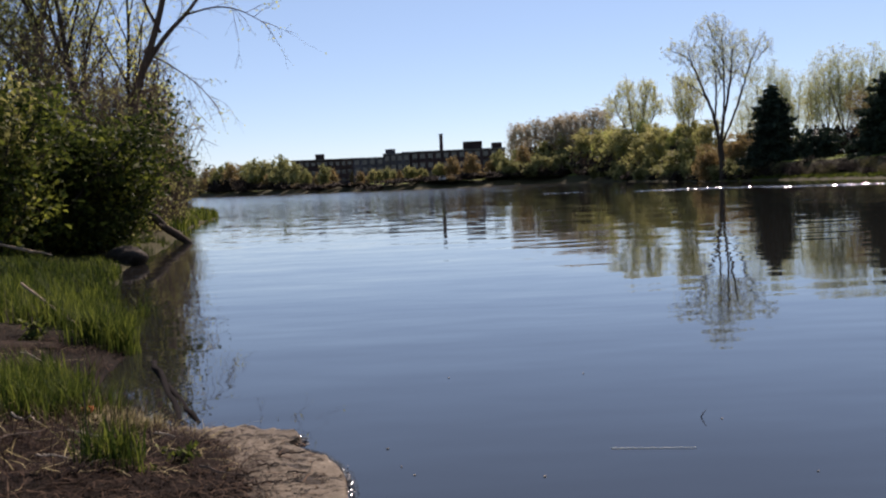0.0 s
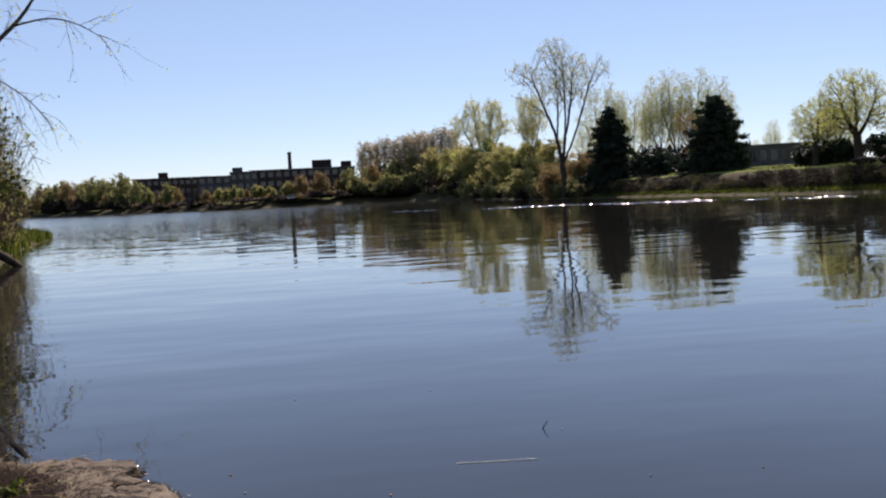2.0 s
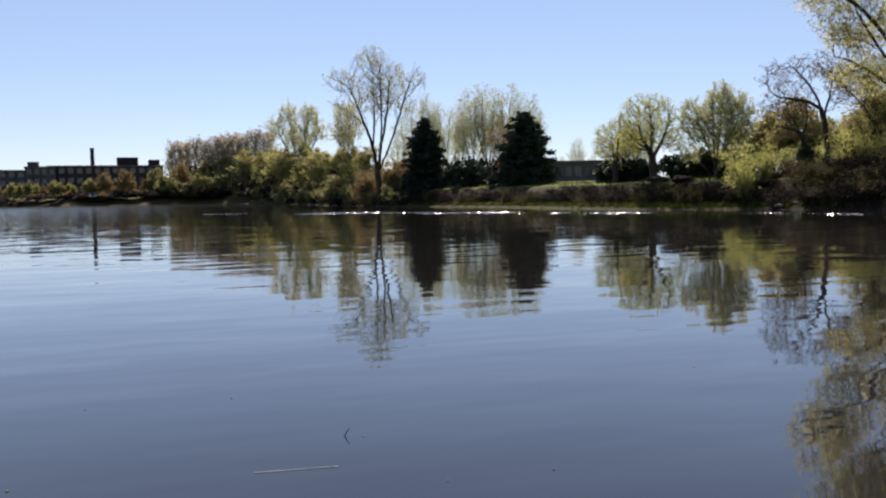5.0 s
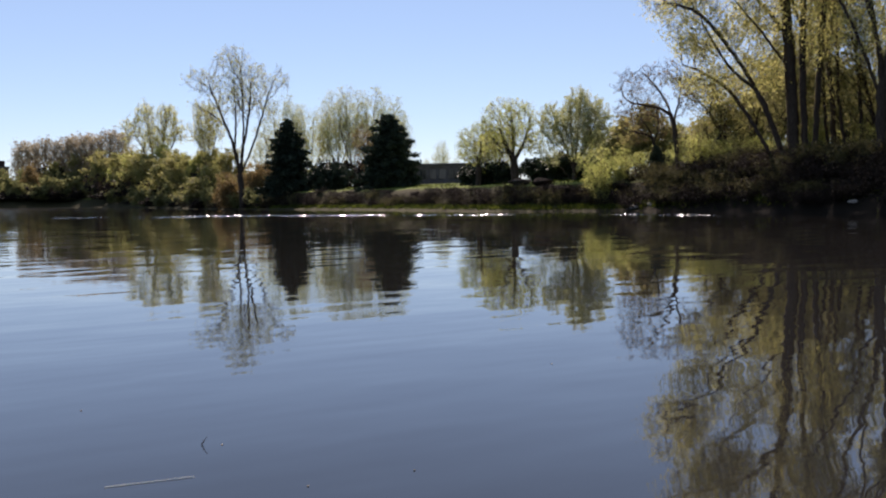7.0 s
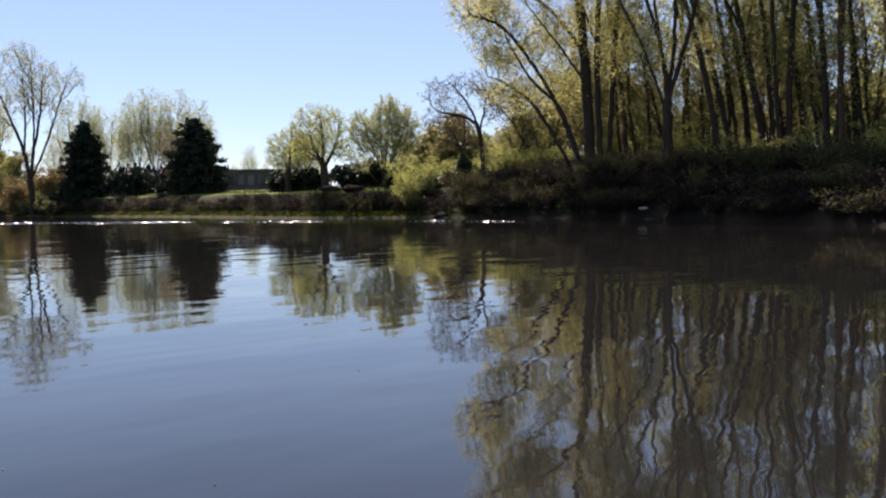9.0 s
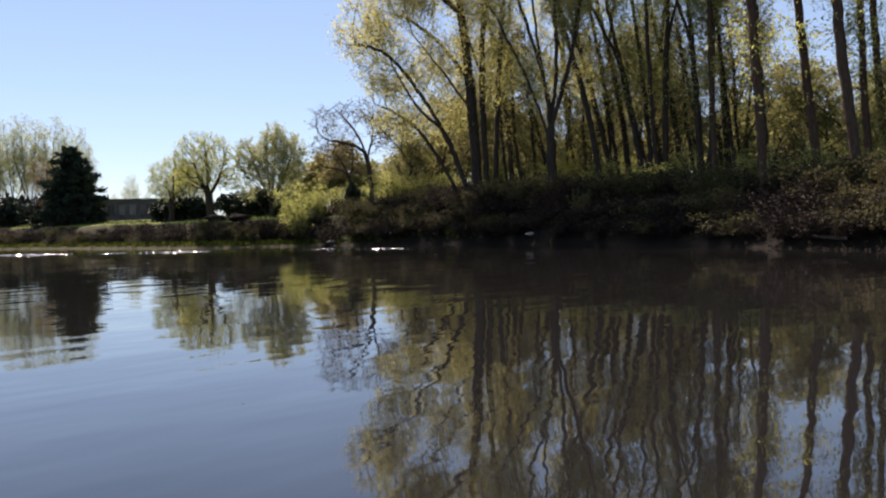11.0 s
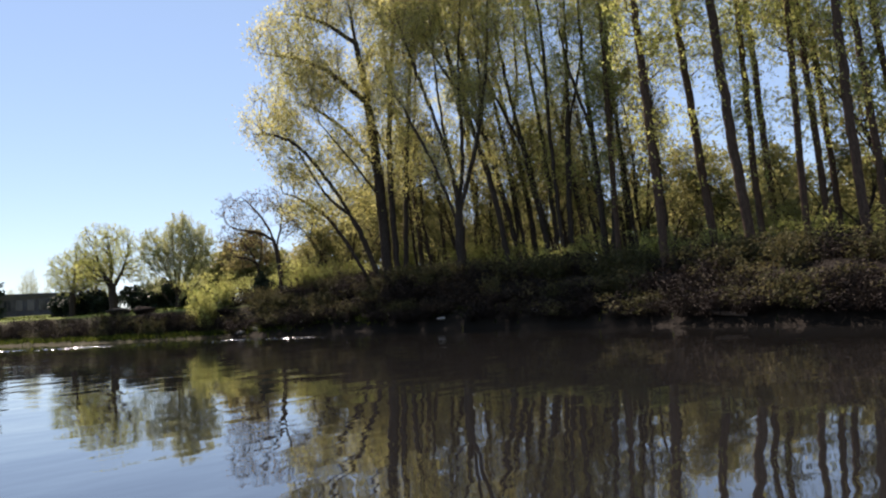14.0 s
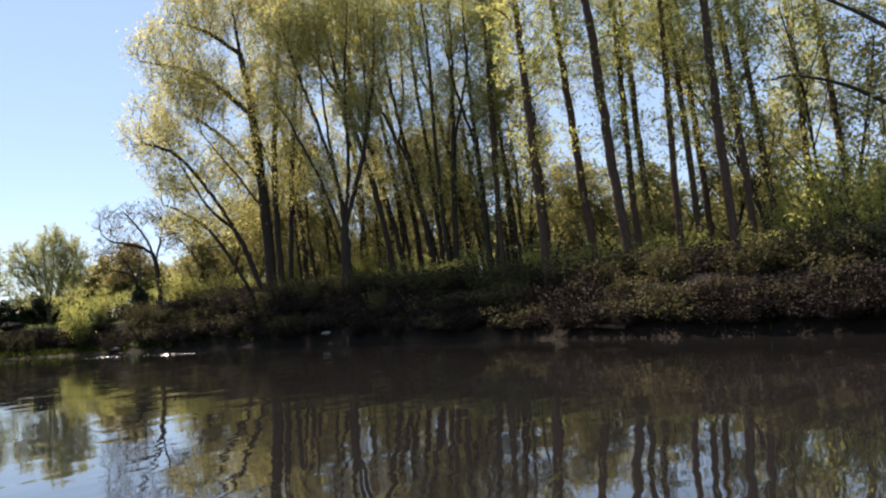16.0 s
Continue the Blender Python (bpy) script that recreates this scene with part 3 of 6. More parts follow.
def crown_tree(name, label, seed, stems, crown, n, step, radius, bark, leaf, rise=0.8, tip=0.012, twigs=2, twig=0.5, per=3, size=0.1, scatter=0.12, fine=None, gaps=0.0,
               wander=0.14, keep=1.0, droop=0.0, big=0.2, far=False, category="tree"):
    """A tree from its stems and the lumps that make up its crown: rows of centre and half sizes."""
    rng = np.random.RandomState(seed)
    size3 = np.array([c[3] * c[4] * c[5] for c in crown])
    spots = []
    for c, k in zip(crown, rng.multinomial(n, size3 / size3.sum())):
        u = rng.normal(0, 1, (4 * k + 8, 3))
        u *= rng.uniform(0, 1, (len(u), 1)) ** 0.42 / np.linalg.norm(u, axis=1, keepdims=True)
        q = np.array(c[:3]) + u * np.array(c[3:6])
        if gaps:
            q = q[waves2(np.column_stack([q[:, 0] + 0.6 * q[:, 2], q[:, 1] - 0.5 * q[:, 2]]), 2.4 / (c[3] + 0.2), seed) > gaps - 0.6]
        spots.extend(q[:k])
    P, par = colonize(rng, stems, np.array(spots), step, step * 0.9, rise, wander)
    m = len(P)
    ends = np.zeros(m)
    kids = [[] for _ in range(m)]
    for i in range(m - 1, -1, -1):
        ends[i] = max(ends[i], 1)
        if par[i] >= 0:
            ends[par[i]] += ends[i]
            kids[par[i]].append(i)
    power = math.log(max(ends[0], 3)) / math.log(radius / tip)
    rad = tip * ends ** (1 / max(power, 1.6))
    rad *= radius / rad[0]
    rad = np.maximum(rad, tip)
    ob = thing(name, label, category)
    limbs, small, joined = [], [], []
    todo = [(i, 0) for i in range(m) if par[i] < 0]
    while todo:
        i, order = todo.pop()
        run = [i] if par[i] < 0 else [par[i], i]
        while kids[run[-1]]:
            ch = sorted(kids[run[-1]], key=lambda k: -ends[k])
            todo.extend((k, order + 1) for k in ch[1:])
            run.append(ch[0])
        r = rad[run].copy()
        if par[i] >= 0:
            r[0] = rad[i]
        else:
            r[:3] *= np.array([1.45, 1.2, 1.06])[:len(r)]
        path = (P[run], r)
        if order == 0:
            piece("trunk", mesh_of("trunk", *tubes([path], 9), bark), ob)
        elif r[0] > big * radius and len(run) > 4 and not far and len(limbs) < 40:
            limbs.append(path)
        elif r[0] > 3 * tip:
            joined.append(path)
        else:
            small.append(path)
    for q in limbs:
        piece("limb", mesh_of("limb", *tubes([q], 6), bark), ob)
    thin = np.nonzero(ends <= 4)[0]
    thin = thin[par[thin] >= 0]
    anchors = [P[thin]]
    if twigs:
        at = np.repeat(thin, twigs)
        d = P[at] - P[par[at]]
        d /= np.linalg.norm(d, axis=1, keepdims=True) + 1e-9
        d += rng.normal(0, 0.55, d.shape) + np.array([0, 0, 0.15 - droop])
        d /= np.linalg.norm(d, axis=1, keepdims=True)
        e = P[at] + d * twig * rng.uniform(0.4, 1.2, (len(at), 1))
        small += [(np.array([a, c]), np.array([tip * 0.75, tip * 0.4])) for a, c in zip(P[at], e)]
        anchors += [e, (P[at] + e) / 2]
    if joined:
        piece("branching", mesh_of("branching", *tubes(joined, 4), bark), ob, kind="stuff")
    piece("twigwork", mesh_of("twigwork", *tubes(small, 3), fine or bark), ob, kind="stuff")
    if per:
        a = np.vstack(anchors)
        a = a[rng.rand(len(a)) < keep]
        piece("crown", mesh_of("crown", *leaf_quads(rng, a, per, size, scatter), leaf, False), ob, kind="stuff")
    return ob


def make_bush(name, label, seed, height, width, leaf, bark=None, stems=20, per=3, size=0.14, category="shrub", lumps=7, sub=2, spread=1.0):
    """Many stems from one foot, with leaf clumps that fill an uneven dome."""
    rng = np.random.RandomState(seed)
    bark = bark or BARK_DARK
    ob = thing(name, label, category)
    top = [(rng.uniform(0, 6.28), rng.uniform(0.0, 0.42) * width, rng.uniform(0.5, 0.9) * height) for _ in range(lumps)]
    big, small, tips = [], [], []
    for i in range(stems):
        a, r, h = top[i % lumps]
        end = np.array([math.cos(a) * r, math.sin(a) * r, h]) + rng.normal(0, 1, 3) * [0.16 * width, 0.16 * width, 0.12 * height]
        end[2] = min(max(end[2], 0.15 * height), height)
        foot = np.array([math.cos(a) * r * 0.35, math.sin(a) * r * 0.35, -0.1]) + rng.normal(0, 0.05 * width, 3) * [1, 1, 0]
        bend = rng.normal(0, 0.08 * width, 3)
        s = np.linspace(0, 1, 5)[:, None]
        pts = foot + (end - foot) * s + bend * (s * (1 - s)) * 2
        big.append((pts, np.linspace(0.035, 0.008, 5) * (0.5 + height / 6)))
        for j in range(1, 5):
            for k in range(sub):
                q = pts[j] + rng.normal(0, 0.085 * width * spread, 3) * [1, 1, 0.9]
                q[2] = max(q[2], 0.06 * height)
                small.append((np.array([pts[j], q]), np.array([0.011, 0.004]) * (0.5 + height / 6)))
                tips.append(q)
                tips.append((pts[j] + q) / 2)
    piece("stem", mesh_of("stem", *tubes(big, 3), bark), ob, kind="stuff")
    piece("twigwork", mesh_of("twigwork", *tubes(small, 3), bark), ob, kind="stuff")
    if per:
        v, f = leaf_quads(rng, np.array(tips), per, size, 0.05 * width)
        v[:, 2] = np.maximum(v[:, 2], 0.02)
        piece("foliage", mesh_of("foliage", v, f, leaf, False), ob, kind="stuff")
    return ob


def make_spruce(name, label, seed, height, width, swell=0.75):
    """Whorls of drooping boughs, uneven in reach, with hanging shoots along each bough."""
    rng = np.random.RandomState(seed)
    ob = thing(name, label, "tree")
    z = np.linspace(-0.1, height, 8)
    v, f = tubes([(np.column_stack([0 * z, 0 * z, z]), np.linspace(0.2, 0.02, 8))], 8)
    piece("trunk", mesh_of("trunk", v, f, BARK_DARK), ob)
    paths, tips = [], []
    h = 0.04 * height
    while h < height * 0.985:
        s = h / height
        reach = width / 2 * (1 - s) ** swell * rng.uniform(0.86, 1.1) + 0.12
        n = int(5 + 9 * (1 - s))
        turn = rng.uniform(0, 6.28)
        for k in range(n):
            a = turn + 6.28 * k / n + rng.normal(0, 0.2)
            r = reach * rng.choice((rng.uniform(0.4, 0.75), rng.uniform(0.75, 1.18)))
            w = np.array([math.cos(a), math.sin(a), 0])
            q = np.linspace(0, 1, 6)[:, None]
            lift = 0.35 * s - 0.05
            p = w * r * q + np.array([0, 0, 1]) * (h + r * (lift * q - 0.42 * q ** 2 + 0.22 * q ** 4))
            paths.append((p, np.linspace(0.05, 0.008, 6) * (1.3 - s)))
            m = max(int(r * 5), 2)
            for u in np.linspace(0.15, 1.0, m):
                c = np.array([np.interp(u, q[:, 0], p[:, i]) for i in range(3)])
                side = np.cross(w, [0, 0, 1]) * (1.05 - u) * r * 0.42
                for b in (-1, -0.5, 0, 0.5, 1):
                    tips.append(c + side * b + np.array([0, 0, -0.1 * abs(b) * r * 0.4]))
        h += height * 0.05 * (1.1 - 0.5 * s)
    v, f = tubes(paths, 3)
    piece("branching", mesh_of("branching", v, f, BARK_DARK), ob, kind="stuff")
    v, f = leaf_quads(rng, np.array(tips), 3, 0.17, 0.10, droop=0.7, long=3.0)
    piece("crown", mesh_of("crown", v, f, NEEDLE, False), ob, kind="stuff")
    return ob


def stand(ob, az, dist, scale=1.0, turn=0.0, wide=None, lean=0.0, sink=0.05, copy=True, label="", group=""):
    """Sets a plant, or a copy of it, on the ground at a bearing and distance."""
    x, y = polar(az, dist)
    z = on_ground(x, y) - sink
    w = wide or scale
    m = Matrix.Translation((x, y, z)) @ Matrix.Rotation(radians(-lean), 4, Vector((x, y, 0)).normalized()) @ pose(0, 0, 0, 0, 0, turn) @ Matrix.Diagonal((w, w, scale, 1))
    if copy:
        ob = copy_thing(ob, m)
    else:
        ob.matrix_basis = m
    if label or group:
        tagged(ob, label, group=group)
    return ob


first = set()


def grove(ob, rows, group="", label=""):
    """The first row takes the plant itself, the others copies: bearing, distance, scale, turn and, if need be, breadth and lean to the left."""
    for i, (az, dist, scale, turn, *w) in enumerate(rows):
        stand(ob, az, dist, scale, turn, w[0] if w else None, w[1] if len(w) > 1 else 0.0, copy=ob.name in first, label=label, group=group)
        first.add(ob.name)


# the great open tree at the corner of the bank
great = crown_tree("elm_tree", "tall open vase-shaped tree with sparse new leaves on the bank", 11,
                   [[(0, 0, -0.3), (-0.3, 0, 4.8), (-1.0, 0.3, 9), (-2.6, 0.5, 13), (-4.2, 0.5, 17.5)], [(-0.3, 0, 4.6), (0.3, -0.3, 9), (0.4, -0.3, 14), (0.2, 0, 20)],
                    [(-0.3, 0, 4.4), (1.7, 0.2, 9), (3.0, 0.3, 13), (4.4, 0.3, 17.5)], [(-0.9, 0.2, 8), (-0.6, 1.6, 13), (-0.8, 2.6, 18)], [(0.3, -0.2, 8.6), (1.2, -1.4, 13), (1.6, -2.4, 18)]],
                   [(-5.0, 0, 17.6, 2.7, 3.0, 2.0), (-0.8, 0, 20, 2.8, 3.8, 2.5), (2.2, 0, 18.4, 2.2, 3.2, 2.2), (5.0, 0, 17.6, 2.0, 2.8, 2.0), (0, 3, 16, 4, 2.6, 2.6), (0, -3, 16, 4, 2.6, 2.6), (-3.6, 0, 14.2, 3.0, 2.6, 1.9), (3.2, 0, 13.8, 2.0, 2.4, 1.8)],
                   1250, 0.52, 0.40, BARK_DARK, LEAF_PALE, rise=1.0, tip=0.016, twigs=2, twig=0.8, per=1, size=0.15, scatter=0.16, fine=TWIG_DARK, gaps=0.3, keep=0.6)
grove(great, [(-16.65, 137.5, 1.02, -16.6, 1.03)])

# spruces and the clipped dark bush on the lawn
spruce = make_spruce("spruce_tree", "dense dark green spruce standing on the lawn", 3, 10.2, 8.6)
grove(spruce, [(-19.4, 133, 1.0, 0, 1.1)], group="spruces on the lawn")
broad_spruce = make_spruce("broad_spruce", "broad dark spruce with a wide skirt standing on the lawn", 6, 9.2, 9.6, 0.62)
grove(broad_spruce, [(-25.5, 119, 1.0, 0, 1.08)], group="spruces on the lawn")
yew = make_bush("yew_bush", "rounded almost black evergreen bush on the lawn", 4, 3.6, 5.0, NEEDLE, stems=40, per=9, size=0.30, sub=3)
grove(yew, [(-21.7, 128, 0.98, 0, 0.85), (-31.6, 98, 0.62, 30, 0.95), (-30.6, 100, 0.6, 50, 0.8), (-32.4, 97, 0.58, 80, 0.7), (-34.9, 93, 0.62, 110, 0.8), (-36.0, 92, 0.70, 60, 0.9), (-37.2, 91, 0.62, 170, 0.8), (-41.6, 83.5, 0.66, 40, 0.3)], group="dark bushes")

# pale poplars behind
poplar = crown_tree("poplar_tree", "upright fan-shaped poplar veiled in pale new leaves behind the lawn", 21,
                    [[(0, 0, -0.3), (0, 0, 3), (-0.6, 0.2, 9), (-1.0, 0.2, 15)], [(0, 0, 2.4), (0.8, -0.2, 8), (1.3, 0, 15)], [(0, 0, 3), (1.8, 0.3, 7), (3.0, 0.3, 11.5)], [(-0.1, 0, 3.4), (-1.9, -0.3, 7), (-3.0, -0.4, 11)]],
                    [(-1.1, 0, 14.4, 1.6, 2.2, 4.0), (1.2, 0, 14.8, 1.7, 2.2, 4.0), (2.9, 0, 11.4, 1.5, 2, 3.6), (-3.0, 0, 10.8, 1.5, 2, 3.6), (0, 1.6, 10, 2.6, 1.4, 4), (0, -1.6, 9, 2.6, 1.4, 4)],
                    420, 0.6, 0.2, BARK, LEAF_PALE, rise=1.3, tip=0.016, twigs=1, twig=0.8, per=4, size=0.14, scatter=0.3, fine=TWIG, gaps=0.35)
grove(poplar, [(-18.9, 166, 0.90, 0, 1.0), (-19.8, 168, 0.92, 70, 1.0), (-20.7, 170, 0.90, 130, 0.9), (-21.6, 160, 0.88, 30, 0.6), (-22.4, 158, 0.97, 100, 1.0), (-23.3, 157, 1.0, 200, 1.1), (-24.3, 158, 0.99, 290, 1.0),
               (-25.5, 160, 0.92, 20, 1.0), (-26.2, 161, 0.76, 250, 0.7), (-28.6, 190, 0.56, 10, 0.5), (-27.7, 200, 0.36, 44, 0.4), (-29.5, 200, 0.36, 15, 0.4), (-17.9, 168, 0.62, 15, 0.7)], group="pale poplars")
redtree = crown_tree("copper_tree", "reddish-brown tree in bud beside a dark spruce", 23, [[(0, 0, -0.2), (0.1, 0, 2.5), (0, 0.2, 7)], [(0.1, 0, 1.6), (1.0, 0.2, 4), (1.6, 0.2, 6)]],
                     [(-0.6, 0, 6, 2.2, 2.2, 2.8), (1.5, 0, 5.6, 1.8, 1.8, 2.2)], 360, 0.4, 0.2, BARK_RED, LEAF_ORANGE, rise=1.2, tip=0.014, per=1, size=0.12, scatter=0.2, gaps=0.3)
grove(redtree, [(-24.2, 126, 0.95, 0)])

# the round tree and its neighbours on the lawn
maple = crown_tree("maple_tree", "round-crowned tree in fresh yellow-green leaf on the lawn", 31, [[(0, 0, -0.3), (-0.1, 0, 1.4), (-0.25, 0, 3.0)], [(-0.2, 0, 2.4), (-1.0, 0.3, 4.0), (-1.5, 0.4, 5.6)], [(-0.2, 0, 2.2), (0.8, -0.3, 3.9), (1.3, -0.3, 5.6)], [(-0.25, 0, 2.9), (-0.2, -0.4, 5), (-0.4, -0.4, 7)]],
                   [(-0.5, 0, 5.5, 3.0, 3.0, 2.9), (-1.9, 0, 3.9, 1.8, 2.2, 1.2), (1.6, 0, 3.9, 1.4, 2.2, 1.1)], 1300, 0.32, 0.36, BARK_DARK, LEAF_SPRING, rise=0.6, tip=0.012, twigs=2, twig=0.4, per=3, size=0.08, scatter=0.1, fine=TWIG_DARK, gaps=0.15, keep=0.65)
grove(maple, [(-33.2, 90, 1.0, -33, 1.0), (-30.9, 96, 0.78, 90, 0.86), (-31.9, 99, 0.7, 150, 0.7)], group="lawn trees")
ash = crown_tree("ash_tree", "bushy tree with tufted new leaves near the bank", 38, [[(0, 0, -0.3), (0.1, 0, 2), (0.5, 0.2, 5), (0.7, 0.2, 7.6)], [(0.05, 0, 0.9), (-0.9, 0.2, 3.5), (-1.7, 0.2, 6)], [(0.1, 0, 1.2), (1.3, -0.2, 3.6), (2.2, -0.3, 6)], [(0, 0, 0.8), (-0.2, -0.6, 4), (-0.3, -1.0, 7)]],
                 [(0.4, 0, 6, 1.7, 2.2, 2.6), (-1.7, 0, 5, 1.6, 2.2, 2.4), (2.2, 0, 5.3, 1.3, 2, 2.3), (-1.9, 0, 2.6, 1.5, 1.8, 1.2), (0.8, 0, 3.2, 2.2, 2.2, 1.6)], 1150, 0.34, 0.2, BARK_DARK, LEAF_PALE, rise=1.3, tip=0.011, twigs=2, twig=0.45, per=5, size=0.085, scatter=0.1, fine=TWIG_DARK, gaps=0.25)
grove(ash, [(-36.7, 88, 1.0, -36, 1.0)], group="lawn trees")
bare_tree = crown_tree("bare_tree", "crooked dark tree with thin bare crown beside a picnic table", 41, [[(0, 0, -0.3), (-0.05, 0, 2.6), (-0.5, 0, 5.2), (-1.6, 0.2, 7.2), (-3.0, 0.2, 8.6)], [(-0.3, 0, 4.2), (0.3, 0.2, 6.5), (0.2, 0.2, 8.6)], [(-0.4, 0, 4.8), (-1.8, -0.4, 5.6), (-3.4, -0.5, 5.8)]],
                       [(-3.2, 0, 7.4, 2.0, 1.8, 1.7), (-3.4, 0, 5.2, 1.9, 1.8, 1.4), (-0.6, 0, 8.2, 1.7, 1.7, 1.3), (0.8, 0, 6.6, 1.1, 1.5, 1.6), (-1.4, 0, 5.6, 1.2, 1.4, 1.2)], 620, 0.32, 0.2, BARK_DARK, LEAF_ORANGE, rise=0.5, tip=0.012, twigs=3, twig=0.5, per=1, size=0.09, scatter=0.1, gaps=0.2, wander=0.25, keep=0.35)
grove(bare_tree, [(-42.8, 79, 1.0, -42, 1.0), (-41.6, 84, 0.66, -30, 0.7)], group="bare trees")

# shrubs and small willows along the far bank
willow = make_bush("willow_shrub", "loose pale green willow shrub leaning over the bank", 51, 5.5, 5.2, LEAF_SPRING, BARK, stems=26, per=8, size=0.11, sub=3)
hazel = make_bush("yellow_shrub", "tall yellow-green shrub in new leaf under the trees", 52, 6.0, 6.0, LEAF_SPRING, BARK, stems=24, per=5, size=0.115, sub=3)
thorn = make_bush("bramble", "low brown tangled bramble on the steep bank", 53, 1.5, 3.4, LEAF_BROWN_SHADED, BRIAR, stems=14, per=5, size=0.095)
scrub = make_bush("bank_shrub", "dull green low shrub rooted in the bank", 54, 1.7, 3.2, LEAF_DULL, BARK_DARK, stems=15, per=5, size=0.1)
golden = make_bush("golden_shrub", "golden orange shrub in new leaf by the water", 55, 5.0, 5.0, LEAF_ORANGE, BARK, stems=26, per=9, size=0.17, sub=3)
grove(hazel, [(-44.2, 79, 0.5, 20, 0.8), (-45.1, 78.3, 0.52, 90, 0.85), (-46.2, 78, 0.5, 150, 0.8), (-47.2, 77.6, 0.55, 210, 0.8), (-48.3, 76.6, 0.5, 270, 0.8), (-43.7, 81.4, 0.4, 10, 0.7)], group="yellow shrubs")
grove(willow, [(-38.4, 78.0, 0.8, 0, 0.66, 8), (-39.4, 80, 0.62, 60), (-37.8, 81, 0.5, 100)], group="willow shrubs")
grove(hazel, [(-44.7, 78.7, 0.7, 0), (-45.6, 79.9, 0.7, 70), (-46.7, 79.1, 0.7, 140), (-47.6, 79.3, 0.7, 33), (-40.6, 96, 0.85, 75), (-38.8, 98, 0.75, 20), (-42.4, 98, 0.8, 77)], group="yellow shrubs")

# the yellow-brown belt at the bend
belt = crown_tree("belt_tree", "slender tree with feathery yellow-green crown at the river bend", 61, [[(0, 0, -0.3), (0.1, 0, 4), (-0.3, 0.2, 11)], [(0.1, 0, 2.5), (1.4, 0.3, 6), (2.2, 0.3, 9.5)]],
                  [(-0.5, 0, 9.6, 2.6, 2.8, 4), (2.1, 0, 7.6, 2.0, 2.4, 3.4), (-2.2, 0, 6.4, 1.8, 2.2, 2.8)], 420, 0.55, 0.2, BARK, LEAF_SPRING, rise=1.2, tip=0.025, twigs=2, twig=0.8, per=5, size=0.2, scatter=0.32, gaps=0.2, far=True)
airy = crown_tree("airy_tree", "tall thinly leaved tree above the belt of shrubs", 62, [[(0, 0, -0.3), (0, 0, 5), (-0.8, 0.3, 11), (-1.6, 0.3, 18)], [(0, 0, 4.5), (1.6, 0.2, 10), (2.6, 0.2, 17)], [(0, 0, 5), (-2.6, 0, 10), (-4.4, 0, 14.5)], [(0.3, 0, 5.6), (3.4, 0, 10), (5, 0, 14)]],
                  [(-1.6, 0, 17, 2.4, 3, 3), (2.6, 0, 16.5, 2.4, 3, 3), (-4.8, 0, 14, 2.2, 2.6, 2.6), (5.2, 0, 13.6, 2, 2.6, 2.4), (0, 0, 12, 4, 3.5, 3)], 900, 0.6, 0.3, BARK, LEAF_YELLOW, rise=1.2, tip=0.03, twigs=2, twig=1.0, per=2, size=0.17, scatter=0.25, fine=TWIG_DARK, gaps=0.3, far=True)
grove(airy, [(-11.7, 232, 1.12, 0, 1.12), (-14.7, 168, 0.74, 120, 0.5)], group="airy trees")
grove(belt, [(-12.2, 225, 0.85, 40), (-13.2, 190, 0.72, 80), (-14.2, 180, 0.7, 190), (-9.8, 260, 0.95, 210, 1.1), (-15.4, 170, 0.6, 250), (-10.6, 245, 0.95, 20, 1.2), (-12.9, 205, 0.7, 120, 1.1)], group="trees at the bend")
grove(golden, [(-15.8, 142, 0.95, 0), (-17.5, 140, 0.95, 80), (-8.2, 300, 2.2, 10), (-12.9, 200, 1.1, 50), (-18.2, 142, 0.8, 30), (-6.9, 305, 1.9, 60)], group="golden shrubs")
belt_rows = []
for i in range(30):
    az = -7.6 - 0.29 * i
    d = float(np.interp(az, [-17, -14, -10.8, -8], [139, 161, 222, 283]))
    rr = random.Random(i)
    belt_rows.append((az + rr.uniform(-0.2, 0.2), d + rr.uniform(3, 22), rr.uniform(0.5, 0.86) * d / 205, 50 * i, rr.uniform(0.75, 1.05) * d / 205))

# the far row of bare poplars, and the distant wooded shore
far_tree = crown_tree("distant_tree", "distant tree in thin spring leaf on the far shore", 71, [[(0, 0, -0.3), (0, 0, 3), (0.3, 0, 8)], [(0, 0, 2), (-1.2, 0, 5), (-1.6, 0, 7)]],
                      [(0.4, 0, 7.4, 2.2, 2.4, 3.4), (-1.9, 0, 6, 1.8, 2.2, 2.8), (2.2, 0, 5.2, 1.6, 2.2, 2.6)], 200, 0.8, 0.22, BARK, LEAF_OLIVE, rise=1.0, tip=0.04, twigs=1, twig=0.8, per=6, size=0.4, scatter=0.5, gaps=0.15, far=True)
far_green = make_bush("distant_bush", "distant rounded green tree on the far shore", 72, 8.0, 8.5, LEAF_FAR, stems=18, per=5, size=0.58, category="tree")
far_rust = crown_tree("rusty_tree", "distant rust-brown tree on the far shore", 73, [[(0, 0, -0.3), (0, 0, 3), (0.2, 0, 7)]],
                      [(0.2, 0, 6.6, 2.0, 2.2, 3.2), (-1.6, 0, 4.6, 1.7, 2, 2.3), (1.7, 0, 4.4, 1.5, 2, 2.2)], 160, 0.8, 0.22, BARK_RED, LEAF_ORANGE, rise=1.0, tip=0.04, twigs=1, twig=0.8, per=8, size=0.34, scatter=0.5, gaps=0.15, far=True)
